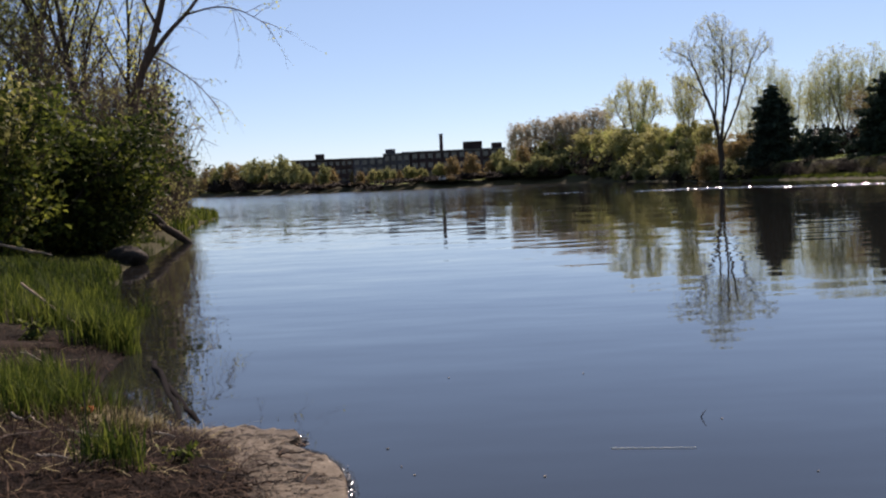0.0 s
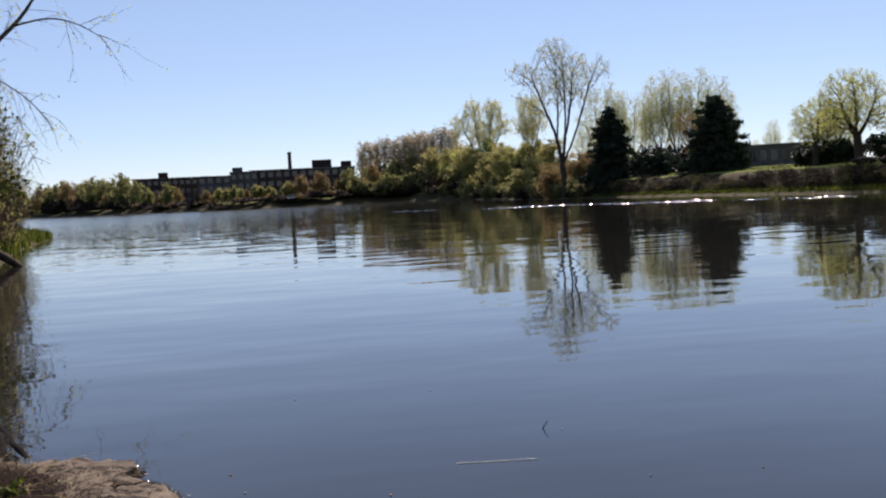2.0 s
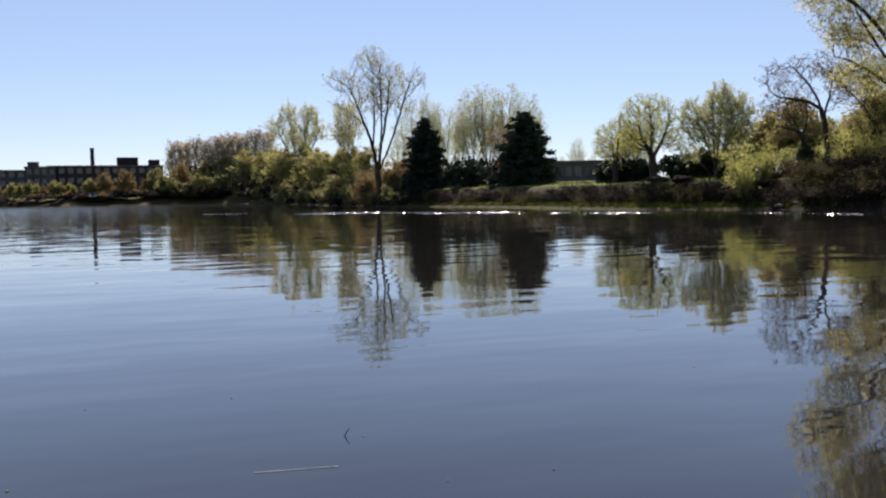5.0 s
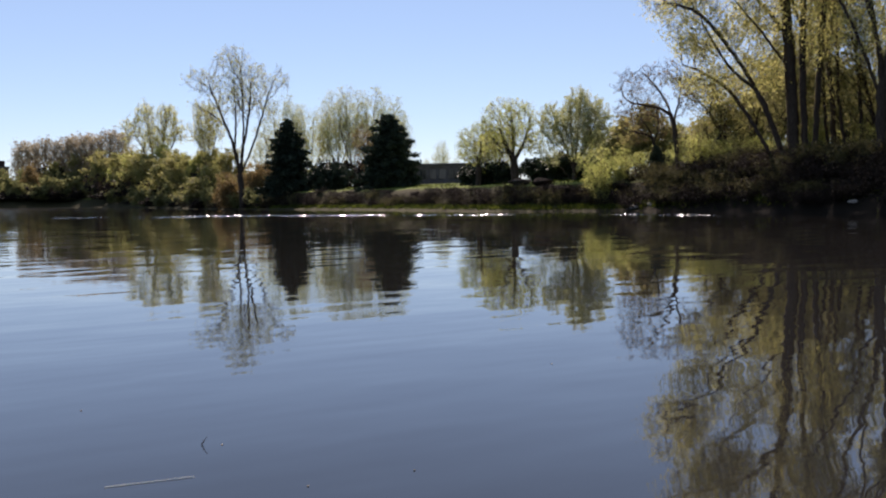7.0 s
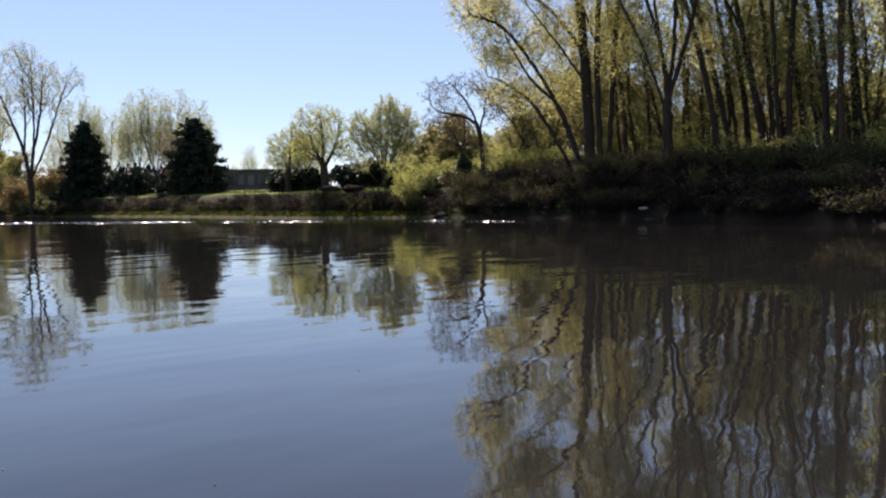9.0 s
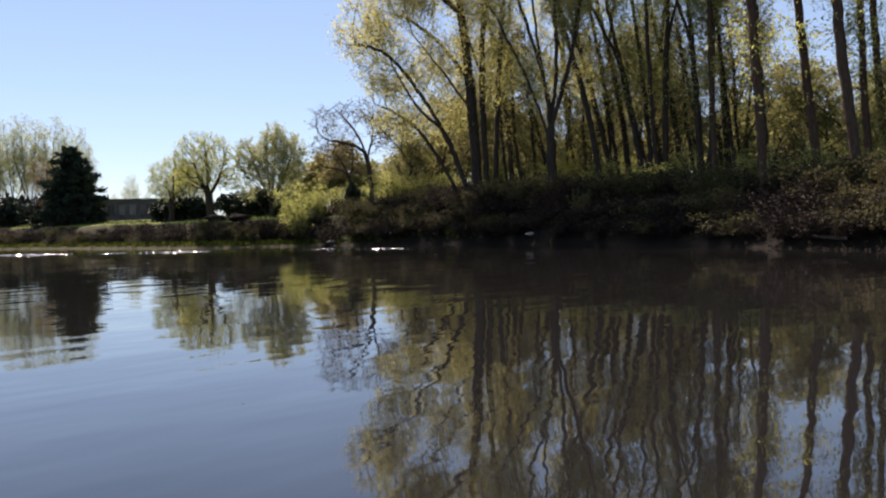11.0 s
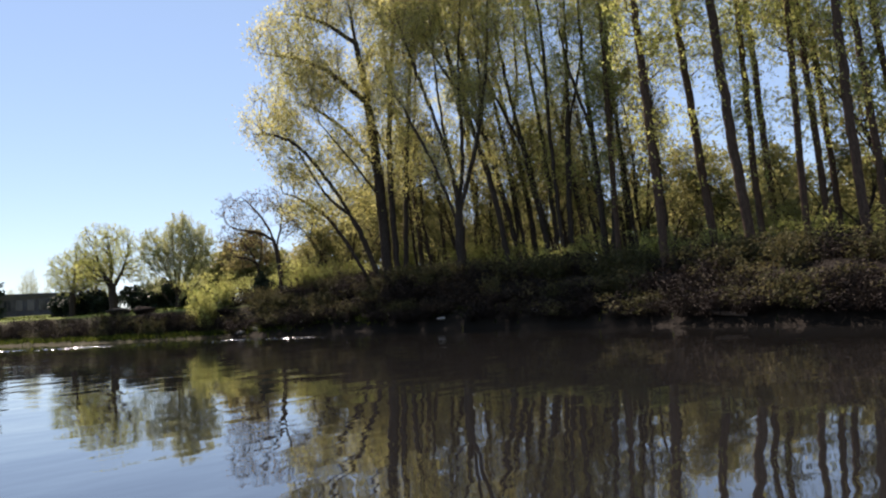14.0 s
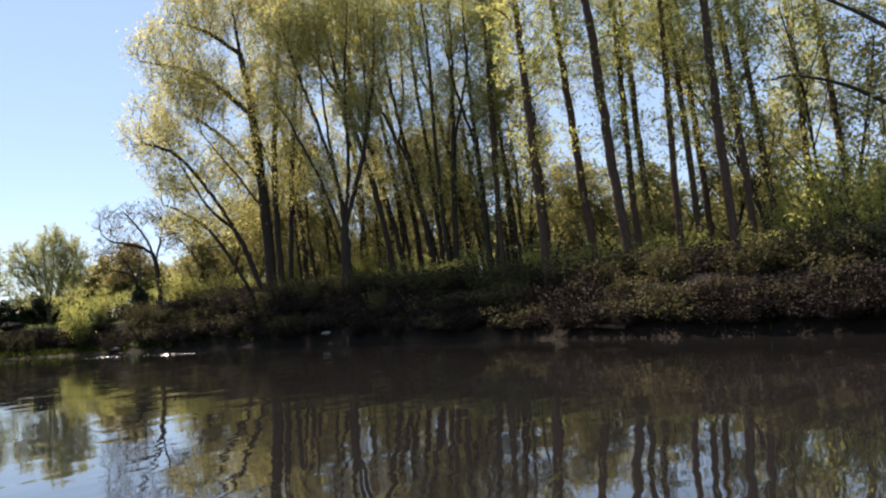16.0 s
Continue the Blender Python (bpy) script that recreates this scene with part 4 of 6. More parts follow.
far_bare = make_tree("bare_poplar", "distant leafless poplar in a long row", 74, 15.0, 0.26, TWIG, LEAF_TAN, per=2, size=0.26, scatter=0.35, far=True,
                     bare=0.2, levels=2, counts=(18, 10), angle=(38, 40), ratio=(0.42, 0.45), up=(0.0, 0.16, 0.1), shape=0.5)
far_low = make_bush("shore_scrub", "distant dark brown scrub at the far waterline", 75, 3.0, 7.0, LEAF_BROWN_SHADED, stems=12, per=4, size=0.45)
for i in range(17):
    az = -4.4 - 0.34 * i
    grove(far_bare, [(az, 330 - 3 * i, 1.08 + 0.05 * math.sin(i * 1.9) + 0.006 * i, 37 * i, 1.3)], group="row of bare poplars")
for i in range(64):
    rr = random.Random(100 + i)
    az = 17.0 - 0.40 * i + rr.uniform(-0.15, 0.15)
    d = float(np.interp(az, [-9, -4, 0, 4, 8, 12, 17], [284, 294, 284, 310, 382, 485, 620])) + rr.uniform(0, 14)
    top = float(np.interp(az, [-8, -4, -2, 0, 5, 9, 12, 15], [1.3, 1.2, 1.35, 1.05, 1.05, 1.3, 1.2, 0.85])) * (rr.uniform(0.55, 1.2) if az < 9 else rr.uniform(0.8, 1.2)) * (0.45 if 1.0 < az < 5.2 else 0.68 if -4.2 < az < 9.2 else 1)
    if -4.2 < az < 9.2 and rr.random() < 0.2:
        continue
    h = math.tan(radians(top)) * d + 1.45
    kind = (far_tree, far_green, far_tree, far_rust, far_green)[rr.randrange(5)]
    grove(kind, [(az, d, h / (11.0 if kind is far_tree else 8.0 if kind is far_green else 10.0), 61 * i, h / rr.uniform(8.5, 11.5))], group="trees of the far shore")

for i in range(70):
    rr = random.Random(1300 + i)
    az = 18.0 - 0.37 * i + rr.uniform(-0.1, 0.1)
    d = float(np.interp(az, [-9, -4, 0, 4, 8, 12, 17], [280, 291, 281, 306, 377, 479, 612])) + rr.uniform(0, 4)
    grove(far_low if i % 5 else far_rust, [(az, d, (0.75 if i % 5 else 0.4) * rr.uniform(0.6, 1.3) * d / 300 * (0.5 if -4.2 < az < 9.2 else 1), 31 * i, (0.8 if i % 5 else 0.6) * d / 300)], group="shrubs of the far shore")

# the tall wood on the near part of the far bank
def cottonwood(name, label, seed, forked):
    """A tall mast of a trunk with short leafy shoots all along and a narrow crown."""
    stems = [[(0, 0, -0.3), (0.1, 0, 7), (-0.15, 0.1, 15), (0.1, 0, 27)]]
    if forked:
        stems.append([(-0.1, 0.1, 15), (1.3, 0.3, 19), (2.2, 0.4, 26)])
    lumps = [(0, 0, 22, 2.3, 2.3, 5), (0.3, 0, 14, 2.0, 2.0, 4.0), (-0.9, 0, 17, 1.8, 1.8, 2.2), (0, 0, 8, 1.1, 1.1, 4)] + ([(2.2, 0, 22, 1.8, 1.8, 4)] if forked else [])
    return crown_tree(name, label, seed, stems, lumps, 620, 0.5, 0.27, BARK_RED, LEAF_SPRING, rise=0.45, tip=0.013, twigs=3, twig=0.75, per=3, size=0.105, scatter=0.18, fine=TWIG_DARK, gaps=0.4, wander=0.2, keep=0.85)


cotton = cottonwood("cottonwood_tree", "tall cottonwood with long straight trunk and thin yellow-green leaves", 81, False)
cotton_fork = cottonwood("forked_cottonwood", "tall cottonwood forking high up above thin yellow-green leaves", 86, True)
slender = crown_tree("slender_cottonwood", "slender leaning cottonwood with forked dark stems and yellow leaves", 82,
                     [[(0, 0, -0.3), (0.1, 0, 6), (-0.5, 0.2, 11), (-1.2, 0.3, 17), (-1.3, 0.3, 24)], [(-0.4, 0.1, 9.5), (0.9, -0.2, 14), (1.5, -0.3, 21)], [(-0.8, 0.3, 13.5), (-2.4, 0.3, 17), (-3.2, 0.3, 21)]],
                     [(-1.3, 0, 21.5, 2.0, 2.2, 4), (1.5, 0, 19, 1.8, 2.0, 4), (-3, 0, 18.6, 1.7, 2, 3.2), (0, 0, 13.5, 2.2, 2.2, 2.6), (0.2, 0, 8.6, 1.6, 1.6, 2.4)], 520, 0.5, 0.22, BARK_DARK, LEAF_YELLOW, rise=0.9, tip=0.012, twigs=2, twig=0.8, per=4, size=0.1, scatter=0.22, fine=TWIG, gaps=0.5, keep=0.85, wander=0.22)
twin = crown_tree("twin_stemmed_tree", "pair of dark leaning stems rising from one foot into yellow leaf", 87,
                  [[(0, 0, -0.3), (-0.3, 0, 7), (-1.0, 0, 14), (-1.0, 0, 23)], [(0.5, 0.1, -0.3), (1.0, 0.2, 8), (0.9, 0.2, 16), (1.6, 0.2, 22)], [(-0.6, 0, 9.5), (-2.2, -0.3, 14), (-2.9, -0.3, 19)]],
                  [(-1.2, 0, 19.5, 2.0, 2.2, 4.5), (1.5, 0, 19, 1.8, 2, 4), (-2.9, 0, 16.4, 1.7, 2, 3.2), (0.6, 0, 12.6, 2, 2, 2.4), (0.1, 0, 7.6, 1.7, 1.7, 2.4)], 520, 0.5, 0.24, BARK_DARK, LEAF_SPRING, rise=0.9, tip=0.012, twigs=2, twig=0.8, per=4, size=0.1, scatter=0.22, fine=TWIG, gaps=0.5, keep=0.85, wander=0.22)
cluster = crown_tree("clump_tree", "clump of dark trunks with long arching limbs and leafy crown", 83,
                     [[(0, 0, -0.3), (-0.3, 0, 7), (-0.9, 0, 14), (-1.8, 0, 19), (-2.3, 0, 24)], [(0.75, 0.1, -0.3), (0.4, 0.1, 9), (1.1, 0, 18), (1.8, 0, 23)], [(1.3, 0.5, -0.3), (1.7, 0.5, 8), (2.4, 0.6, 16), (3.2, 0.6, 21)],
                      [(-0.5, -0.3, -0.2), (-2.3, -0.6, 4.8), (-5.0, -0.9, 9.0), (-6.8, -1.0, 11), (-8.9, -1.0, 11.6)], [(-1.2, 0.4, -0.2), (-3.9, 0.7, 4.7), (-5.7, 0.9, 6.3), (-7.9, 1.0, 7.4)],
                      [(-0.9, 0, 13.6), (-4.4, -0.3, 16.9), (-9.0, -0.4, 17.8)], [(-1.7, 0, 18.4), (-4.6, 0.2, 20.6), (-7.6, 0.2, 21)], [(-0.4, 0, 8.6), (-2.7, 1.2, 12), (-5.4, 1.5, 14)], [(-0.3, 0, 6.4), (-2.4, -1.4, 9.2), (-4.6, -2.0, 12)], [(-2.3, -0.6, 4.8), (-4.6, -0.2, 6.8), (-6.4, 0.2, 10.2)], [(0.45, 0.1, 9.2), (-0.8, 1.0, 13), (-1.4, 1.4, 18)]],
                     [(-7.0, 0, 18.2, 2.9, 3.0, 2.5), (-7.6, 0, 12.6, 2.9, 3.0, 3.0), (-5.8, 0, 15.4, 3.2, 3.0, 2.2), (-4.2, 0, 21.8, 3.2, 3.2, 3.0), (-4.4, 0, 15.8, 2.6, 3.2, 2.4), (-6.2, 0, 8.8, 3.2, 2.6, 1.5), (0.2, 0, 22.6, 2.8, 3.4, 3.6), (2.8, 0, 20, 2.2, 3, 3.6), (0.4, 0, 15, 2.8, 3, 3.4), (-2.6, 0, 10.4, 2.6, 2.6, 2.2), (-5.2, 0, 6.0, 2.4, 2.2, 1.2), (1.6, 0, 9.4, 2.2, 2.4, 2.6), (-2.2, 0, 6.4, 1.8, 2.2, 1.6)],
                     3300, 0.40, 0.40, BARK_DARK, LEAF_YELLOW, rise=0.7, tip=0.013, twigs=3, twig=0.95, per=3, size=0.1, scatter=0.26, fine=TWIG_DARK, gaps=0.2, big=0.14, keep=0.95)
fan = crown_tree("fan_tree", "dark tree dividing low into a fan of thinly leaved stems", 88,
                 [[(0, 0, -0.3), (0, 0, 4.5), (-0.2, 0, 7.6), (-2.0, 0, 13.2), (-3.6, 0, 17.6), (-4.4, 0, 22)], [(0, 0, 4.4), (0.6, 0.2, 9), (0.5, 0.2, 15), (1.1, 0.2, 21)], [(0, 0, 3.6), (-1.8, -0.4, 8.6), (-4.3, -0.6, 13.4)], [(0.1, 0, 4.8), (1.8, -0.3, 10), (2.8, -0.3, 16), (3.0, -0.3, 21)], [(-0.2, 0, 7), (-1.0, 0.6, 12), (-1.4, 0.8, 19)]],
                 [(-3.8, 0, 18.6, 2.2, 2.6, 3.6), (-0.6, 0, 20, 2.2, 2.6, 3.8), (2.6, 0, 18, 2.2, 2.6, 3.8), (-3.6, 0, 13.4, 2.2, 2.4, 2.0), (1.2, 0, 12.4, 2.2, 2.2, 2.2), (-0.6, 0, 8.4, 2.4, 2.0, 2.2)], 1000, 0.47, 0.36, BARK_DARK, LEAF_YELLOW, rise=0.9, tip=0.013, twigs=2, twig=0.8, per=4, size=0.1, scatter=0.2, fine=TWIG, gaps=0.3, keep=0.8)
grove(cluster, [(-49.3, 74.0, 1.05, -49, 1.03)], group="trees of the wood")
grove(fan, [(-53.8, 68.5, 1.05, -53, 1.0)], group="trees of the wood")
grove(slender, [(-56.8, 69.6, 1.05, -57, 1.0, 9), (-58.5, 74.0, 1.1, -50, 1.0, 6), (-61.5, 75.0, 1.1, -70, 1.0, 6), (-55.2, 83.5, 1.15, 200, 1.1, 5), (-64.2, 74.0, 1.05, 40, 1.0, 3), (-51.4, 80.3, 1.0, -40, 1.0, 3)], group="trees of the wood")
grove(twin, [(-59.4, 71.5, 1.05, -60, 1.0, 7), (-57.6, 72.8, 1.08, -40, 0.9, 10), (-60.5, 67.5, 1.05, 130, 0.9, 1), (-62.6, 66.0, 1.0, -80, 0.9, 0)], group="trees of the wood")
grove(cotton, [(-66.1, 51.2, 0.92, 0, 0.9, 2.6), (-69.1, 53.1, 1.00, 50, 0.95, 5.5), (-71.7, 56.0, 1.05, 110, 0.8, 2.4), (-74.1, 50.0, 1.00, 160, 0.75, 1), (-75.3, 54.6, 1.05, 210, 0.8, 3.6), (-75.9, 58.0, 1.05, 260, 0.8, 3.6), (-78.3, 50.3, 1.00, 310, 0.8, 3.6), (-79.7, 55.3, 1.05, 20, 0.8, 5.4),
               (-63.4, 64.5, 1.00, 80, 0.8, 1), (-83.8, 60.7, 0.84, 35, 1.0, 5), (-81.7, 64.5, 0.84, 95, 1.0, 3)], group="trees of the wood")
grove(cotton_fork, [(-71.2, 48.7, 0.95, 110, 0.95, 6), (-77.3, 45.4, 0.98, 100, 0.85, 3.4), (-72.6, 63.0, 1.05, 140, 0.9, 4)], group="trees of the wood")
sapling = crown_tree("pole_tree", "thin dark pole-like tree with sparse twigs inside the wood", 89, [[(0, 0, -0.3), (0.2, 0, 6), (-0.4, 0.2, 12), (-0.3, 0.2, 18)]],
                     [(-0.3, 0, 15, 1.6, 1.6, 4.5), (0.1, 0, 8, 1.3, 1.3, 4), (0.9, 0, 12, 1.3, 1.3, 3)], 330, 0.5, 0.13, BARK_DARK, LEAF_OLIVE, rise=1.0, tip=0.014, twigs=2, twig=0.7, per=2, size=0.11, scatter=0.2, gaps=0.2, keep=0.8)
for i in range(22):
    rr = random.Random(3300 + i)
    az = -50.2 - 0.8 * i + rr.uniform(-0.3, 0.3)
    grove(sapling, [(az, behind(az, rr.uniform(11, 26)), rr.uniform(0.6, 0.95), 83 * i, rr.uniform(0.9, 1.2), rr.uniform(0, 10))], group="poles of the wood")
back = make_tree("young_tree", "young tree in yellow-green leaf within the wood", 84, 14.0, 0.12, BARK_DARK, LEAF_OLIVE, per=4, size=0.14, scatter=0.3, fine=TWIG_DARK,
                 bare=0.1, counts=(12, 6, 4), angle=(46, 42, 46), ratio=(0.45, 0.42, 0.38), up=(0.0, 0.1, 0.05), shape=0.5)
bend = make_tree("bend_tree", "olive-yellow leafy tree in the belt at the river bend", 85, 14.0, 0.16, BARK, LEAF_OLIVE, per=4, size=0.32, scatter=0.42, far=True,
                 bare=0.08, levels=3, counts=(13, 5, 3), angle=(50, 44, 46), ratio=(0.5, 0.42, 0.38), up=(0.0, 0.08, 0.05), shape=0.45)
grove(bend, belt_rows, group="trees at the bend")
for i in range(42):
    rr = random.Random(1700 + i)
    az = -38.5 - 1.35 * i + rr.uniform(-0.5, 0.5)
    grove(far_tree if i % 3 else far_green, [(az, 128 + rr.uniform(0, 25), rr.uniform(0.55, 0.85) if az > -46 else rr.uniform(1.0, 1.45), 71 * i, rr.uniform(0.8, 1.1))], group="trees behind the wood", label="thinly leaved tree standing far behind the wood")
for i in range(34):
    rr = random.Random(2100 + i)
    az = -3.6 - 0.44 * i
    d = float(np.interp(az, [-20.4, -17, -14, -10.8, -8, -4], [118, 133, 156, 217, 277, 288]))
    grove(far_green if i % 3 else far_low, [(az, d + rr.uniform(1.5, 4), rr.uniform(0.2, 0.42) * d / 170, 23 * i, rr.uniform(0.35, 0.5) * d / 170)], group="shrubs on the bank")
for i in range(31):
    rr = random.Random(900 + i)
    az = -47.5 - 1.3 * i + rr.uniform(-0.7, 0.7)
    d = shore_at(az) + 2.5 + rr.uniform(16, 36)
    thin = 0.62 if -79 < az < -66 else 1.0
    grove(back, [(az, d, rr.uniform(0.7, 1.15) * thin, 49 * i, rr.uniform(0.9, 1.2), rr.uniform(0, 6))], group="young trees of the wood")
grove(back, [(-44, 86.4, 0.42, 10, 0.75), (-44.7, 82.6, 0.50, 60, 0.85), (-45.2, 84.7, 0.54, 120, 0.9), (-45.8, 82.1, 0.52, 200, 0.85), (-46.4, 85.8, 0.55, 250, 0.9), (-47.1, 83.6, 0.55, 310, 0.9), (-47.8, 87.8, 0.6, 20, 0.9), (-48.4, 87.5, 0.6, 80, 0.9),
             (-49.3, 94, 0.65, 140, 0.95), (-50.7, 91.8, 0.6, 170, 0.9), (-52.3, 89.6, 0.6, 210, 0.95), (-53.9, 87.8, 0.6, 240, 0.9), (-55.5, 86.3, 0.55, 290, 0.9), (-57.1, 84.9, 0.55, 330, 0.9)], group="young trees of the wood")
for i in range(34):
    rr = random.Random(300 + i)
    az = -48.5 - 1.2 * i + rr.uniform(-0.5, 0.5)
    d = shore_at(az) + 2.5 + rr.uniform(9, 26)
    grove((hazel, hazel, willow)[i % 3], [(az, d, rr.uniform(0.55, 0.95), 77 * i, rr.uniform(0.7, 1.1))], group="undergrowth of the wood")
grove(hazel, [(-82.5, 49.7, 1.7, 12, 1.2), (-85.1, 48.7, 1.8, 80, 1.3), (-80.5, 59.4, 1.7, 150, 1.2), (-86.8, 51.7, 1.9, 200, 1.4), (-84.3, 61.6, 2.4, 230, 1.5)], group="undergrowth of the wood")
grove(thorn, [(-17.3, shore_at(-17.3) + 3, 1.0, 0)], group="shrubs on the bank")
grove(scrub, [(-89.0, shore_at(-89) + 4, 1.0, 0)], group="shrubs on the bank")
for i in range(120):
    rr = random.Random(500 + i)
    az = -17.4 - 0.62 * i + rr.uniform(-0.3, 0.3)
    if az > -40:
        for off in (rr.uniform(1.9, 2.5), rr.uniform(2.6, 3.2), rr.uniform(3.3, 3.8)):
            tall = (2.1 - float(np.interp(off, [1.8, 2.6, 4.0], [0.32, 0.5, 2.1]))) / 1.7
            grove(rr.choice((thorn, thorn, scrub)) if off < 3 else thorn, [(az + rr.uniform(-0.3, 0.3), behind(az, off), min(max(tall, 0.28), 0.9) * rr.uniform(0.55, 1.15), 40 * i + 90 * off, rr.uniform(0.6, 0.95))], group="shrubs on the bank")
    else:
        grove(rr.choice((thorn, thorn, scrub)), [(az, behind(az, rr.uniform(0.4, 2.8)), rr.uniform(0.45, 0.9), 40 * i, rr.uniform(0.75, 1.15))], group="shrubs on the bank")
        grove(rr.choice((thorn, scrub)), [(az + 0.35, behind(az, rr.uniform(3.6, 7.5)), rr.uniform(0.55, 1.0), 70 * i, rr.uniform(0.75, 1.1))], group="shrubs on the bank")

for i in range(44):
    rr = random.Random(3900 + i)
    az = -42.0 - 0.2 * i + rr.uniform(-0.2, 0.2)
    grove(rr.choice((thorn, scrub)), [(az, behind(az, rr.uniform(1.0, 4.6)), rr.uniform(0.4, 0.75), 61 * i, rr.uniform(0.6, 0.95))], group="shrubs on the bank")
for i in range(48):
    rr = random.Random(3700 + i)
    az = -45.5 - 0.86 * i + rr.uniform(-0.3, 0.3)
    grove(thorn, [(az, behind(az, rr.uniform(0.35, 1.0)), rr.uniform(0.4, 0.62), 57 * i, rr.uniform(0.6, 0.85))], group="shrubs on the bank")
for i in range(13):
    rr = random.Random(2900 + i)
    az = -5.6 - 0.85 * i
    grove(far_low, [(az, shore_at(az) + rr.uniform(22, 34), rr.uniform(1.2, 1.7) * shore_at(az) / 250, 37 * i, rr.uniform(0.8, 1.0) * shore_at(az) / 220)], group="shrubs of the far shore")
for i in range(10):
    rr = random.Random(2700 + i)
    grove(far_low if i % 2 else far_green, [(-17.2 - 0.95 * i, 146 + rr.uniform(0, 8), rr.uniform(0.7, 1.0) if i % 2 else rr.uniform(0.3, 0.4), 67 * i, rr.uniform(0.5, 0.7))], group="bushes behind the lawn", label="low mixed bush at the back of the lawn")
for i in range(26):
    rr = random.Random(2500 + i)
    az = -44.5 - 0.7 * i
    grove(rr.choice((thorn, scrub)), [(az, shore_at(az) + rr.uniform(8.5, 14), rr.uniform(0.5, 0.9), 53 * i, rr.uniform(0.8, 1.1))], group="shrubs on the bank")

# ---- buildings on the far shore ----
def make_block(name, label, az, dist, wide, deep, high, wall, storeys, bays, extras=()):
    """A flat-roofed block that faces the river, with its windows and roof structures."""
    ob = thing(name, label, "building")
    part("wall", box(bmesh.new(), -wide / 2, wide / 2, 0, deep, -1, high), wall, ob)
    part("roof", box(bmesh.new(), -wide / 2 - 0.3, wide / 2 + 0.3, -0.3, deep + 0.3, high, high + 0.5), ROOF, ob)
    for w, c, h in extras:
        part("roof_house", box(bmesh.new(), c - w / 2, c + w / 2, 1.5, deep * 0.7, high + 0.5, high + 0.5 + h), wall, ob)
    half = wide / bays * 0.28
    frame_bm, pane_bm = bmesh.new(), bmesh.new()
    for x0, x1, z0, z1 in ((-half - 0.12, half + 0.12, -0.12, 0.02), (-half - 0.12, half + 0.12, 1.68, 1.8), (-half - 0.12, -half, 0.02, 1.68), (half, half + 0.12, 0.02, 1.68), (-0.05, 0.05, 0.02, 1.68)):
        box(frame_bm, x0, x1, -0.1, 0.1, z0, z1)
    box(pane_bm, -half, half, -0.03, 0.06, 0.02, 1.68)
    meshes = []
    for kind, bm, mat in (("window", frame_bm, ROOF), ("pane", pane_bm, PANE)):
        me = bpy.data.meshes.new(kind)
        bm.to_mesh(me)
        bm.free()
        me.materials.append(mat)
        meshes.append(me)
    for s in range(storeys):
        for k in range(bays):
            w = piece("window", meshes[0], ob)
            w.location = (-wide / 2 + wide * (k + 0.5) / bays, 0, high * (s + 0.35) / storeys)
            piece("pane", meshes[1], w)
    x, y = polar(az, dist)
    ob.matrix_basis = pose(x, y, on_ground(x, y) - 0.1, 0, 0, az)
    return ob


make_block("long_block", "long low dark brick block behind the far shore", 6.9, 470, 36, 14, 12.5, WALL_BRICK, 3, 12, ((4.5, -4, 2.6),))
make_block("grey_block", "grey concrete block with a stepped roof on the far shore", 4.0, 345, 17, 14, 9.0, WALL_DUSK, 3, 6)
make_block("stair_tower_block", "grey tower block with a raised roof house", 2.75, 344.6, 9.5, 14, 9.9, WALL_DUSK, 3, 4, ((3.6, -2.2, 1.6),))
make_block("brick_mill", "dark brick mill with a flat roof behind the trees", -0.75, 345, 37.6, 16, 10.0, WALL_BRICK, 3, 13, ((7.0, 7.0, 2.8), (3.5, 16.0, 2.0)))
chimney = thing("factory_chimney", "slender dark brick factory chimney above the mill", "chimney")
cb = bmesh.new()
bmesh.ops.create_cone(cb, cap_ends=True, segments=16, radius1=0.85, radius2=0.62, depth=17.5, matrix=pose(0, 0, 8.0))
part("shaft", cb, WALL_BRICK, chimney)
cb = bmesh.new()
bmesh.ops.create_cone(cb, cap_ends=True, segments=16, radius1=0.75, radius2=0.8, depth=0.7, matrix=pose(0, 0, 16.4))
part("rim", cb, ROOF, chimney)
cx, cy = polar(0.0, 352)
chimney.matrix_basis = pose(cx, cy, on_ground(cx, cy))
make_block("pavilion", "long low pale building behind the lawn", -28.7, 165, 12, 8, 3.4, WALL_PALE, 1, 7)

# ---- the near bank ----
def above(az, el, dist):
    """The place at a bearing and an angle over the eye's level, at a level distance."""
    x, y = polar(az, dist)
    return np.array([x, y, EYE + dist * math.tan(radians(el))])


def loop_of(pts, n=3):
    p = np.array(pts, float)
    for _ in range(n):
        q = np.roll(p, -1, 0)
        p = np.stack([0.75 * p + 0.25 * q, 0.25 * p + 0.75 * q], 1).reshape(-1, 2)
    return p


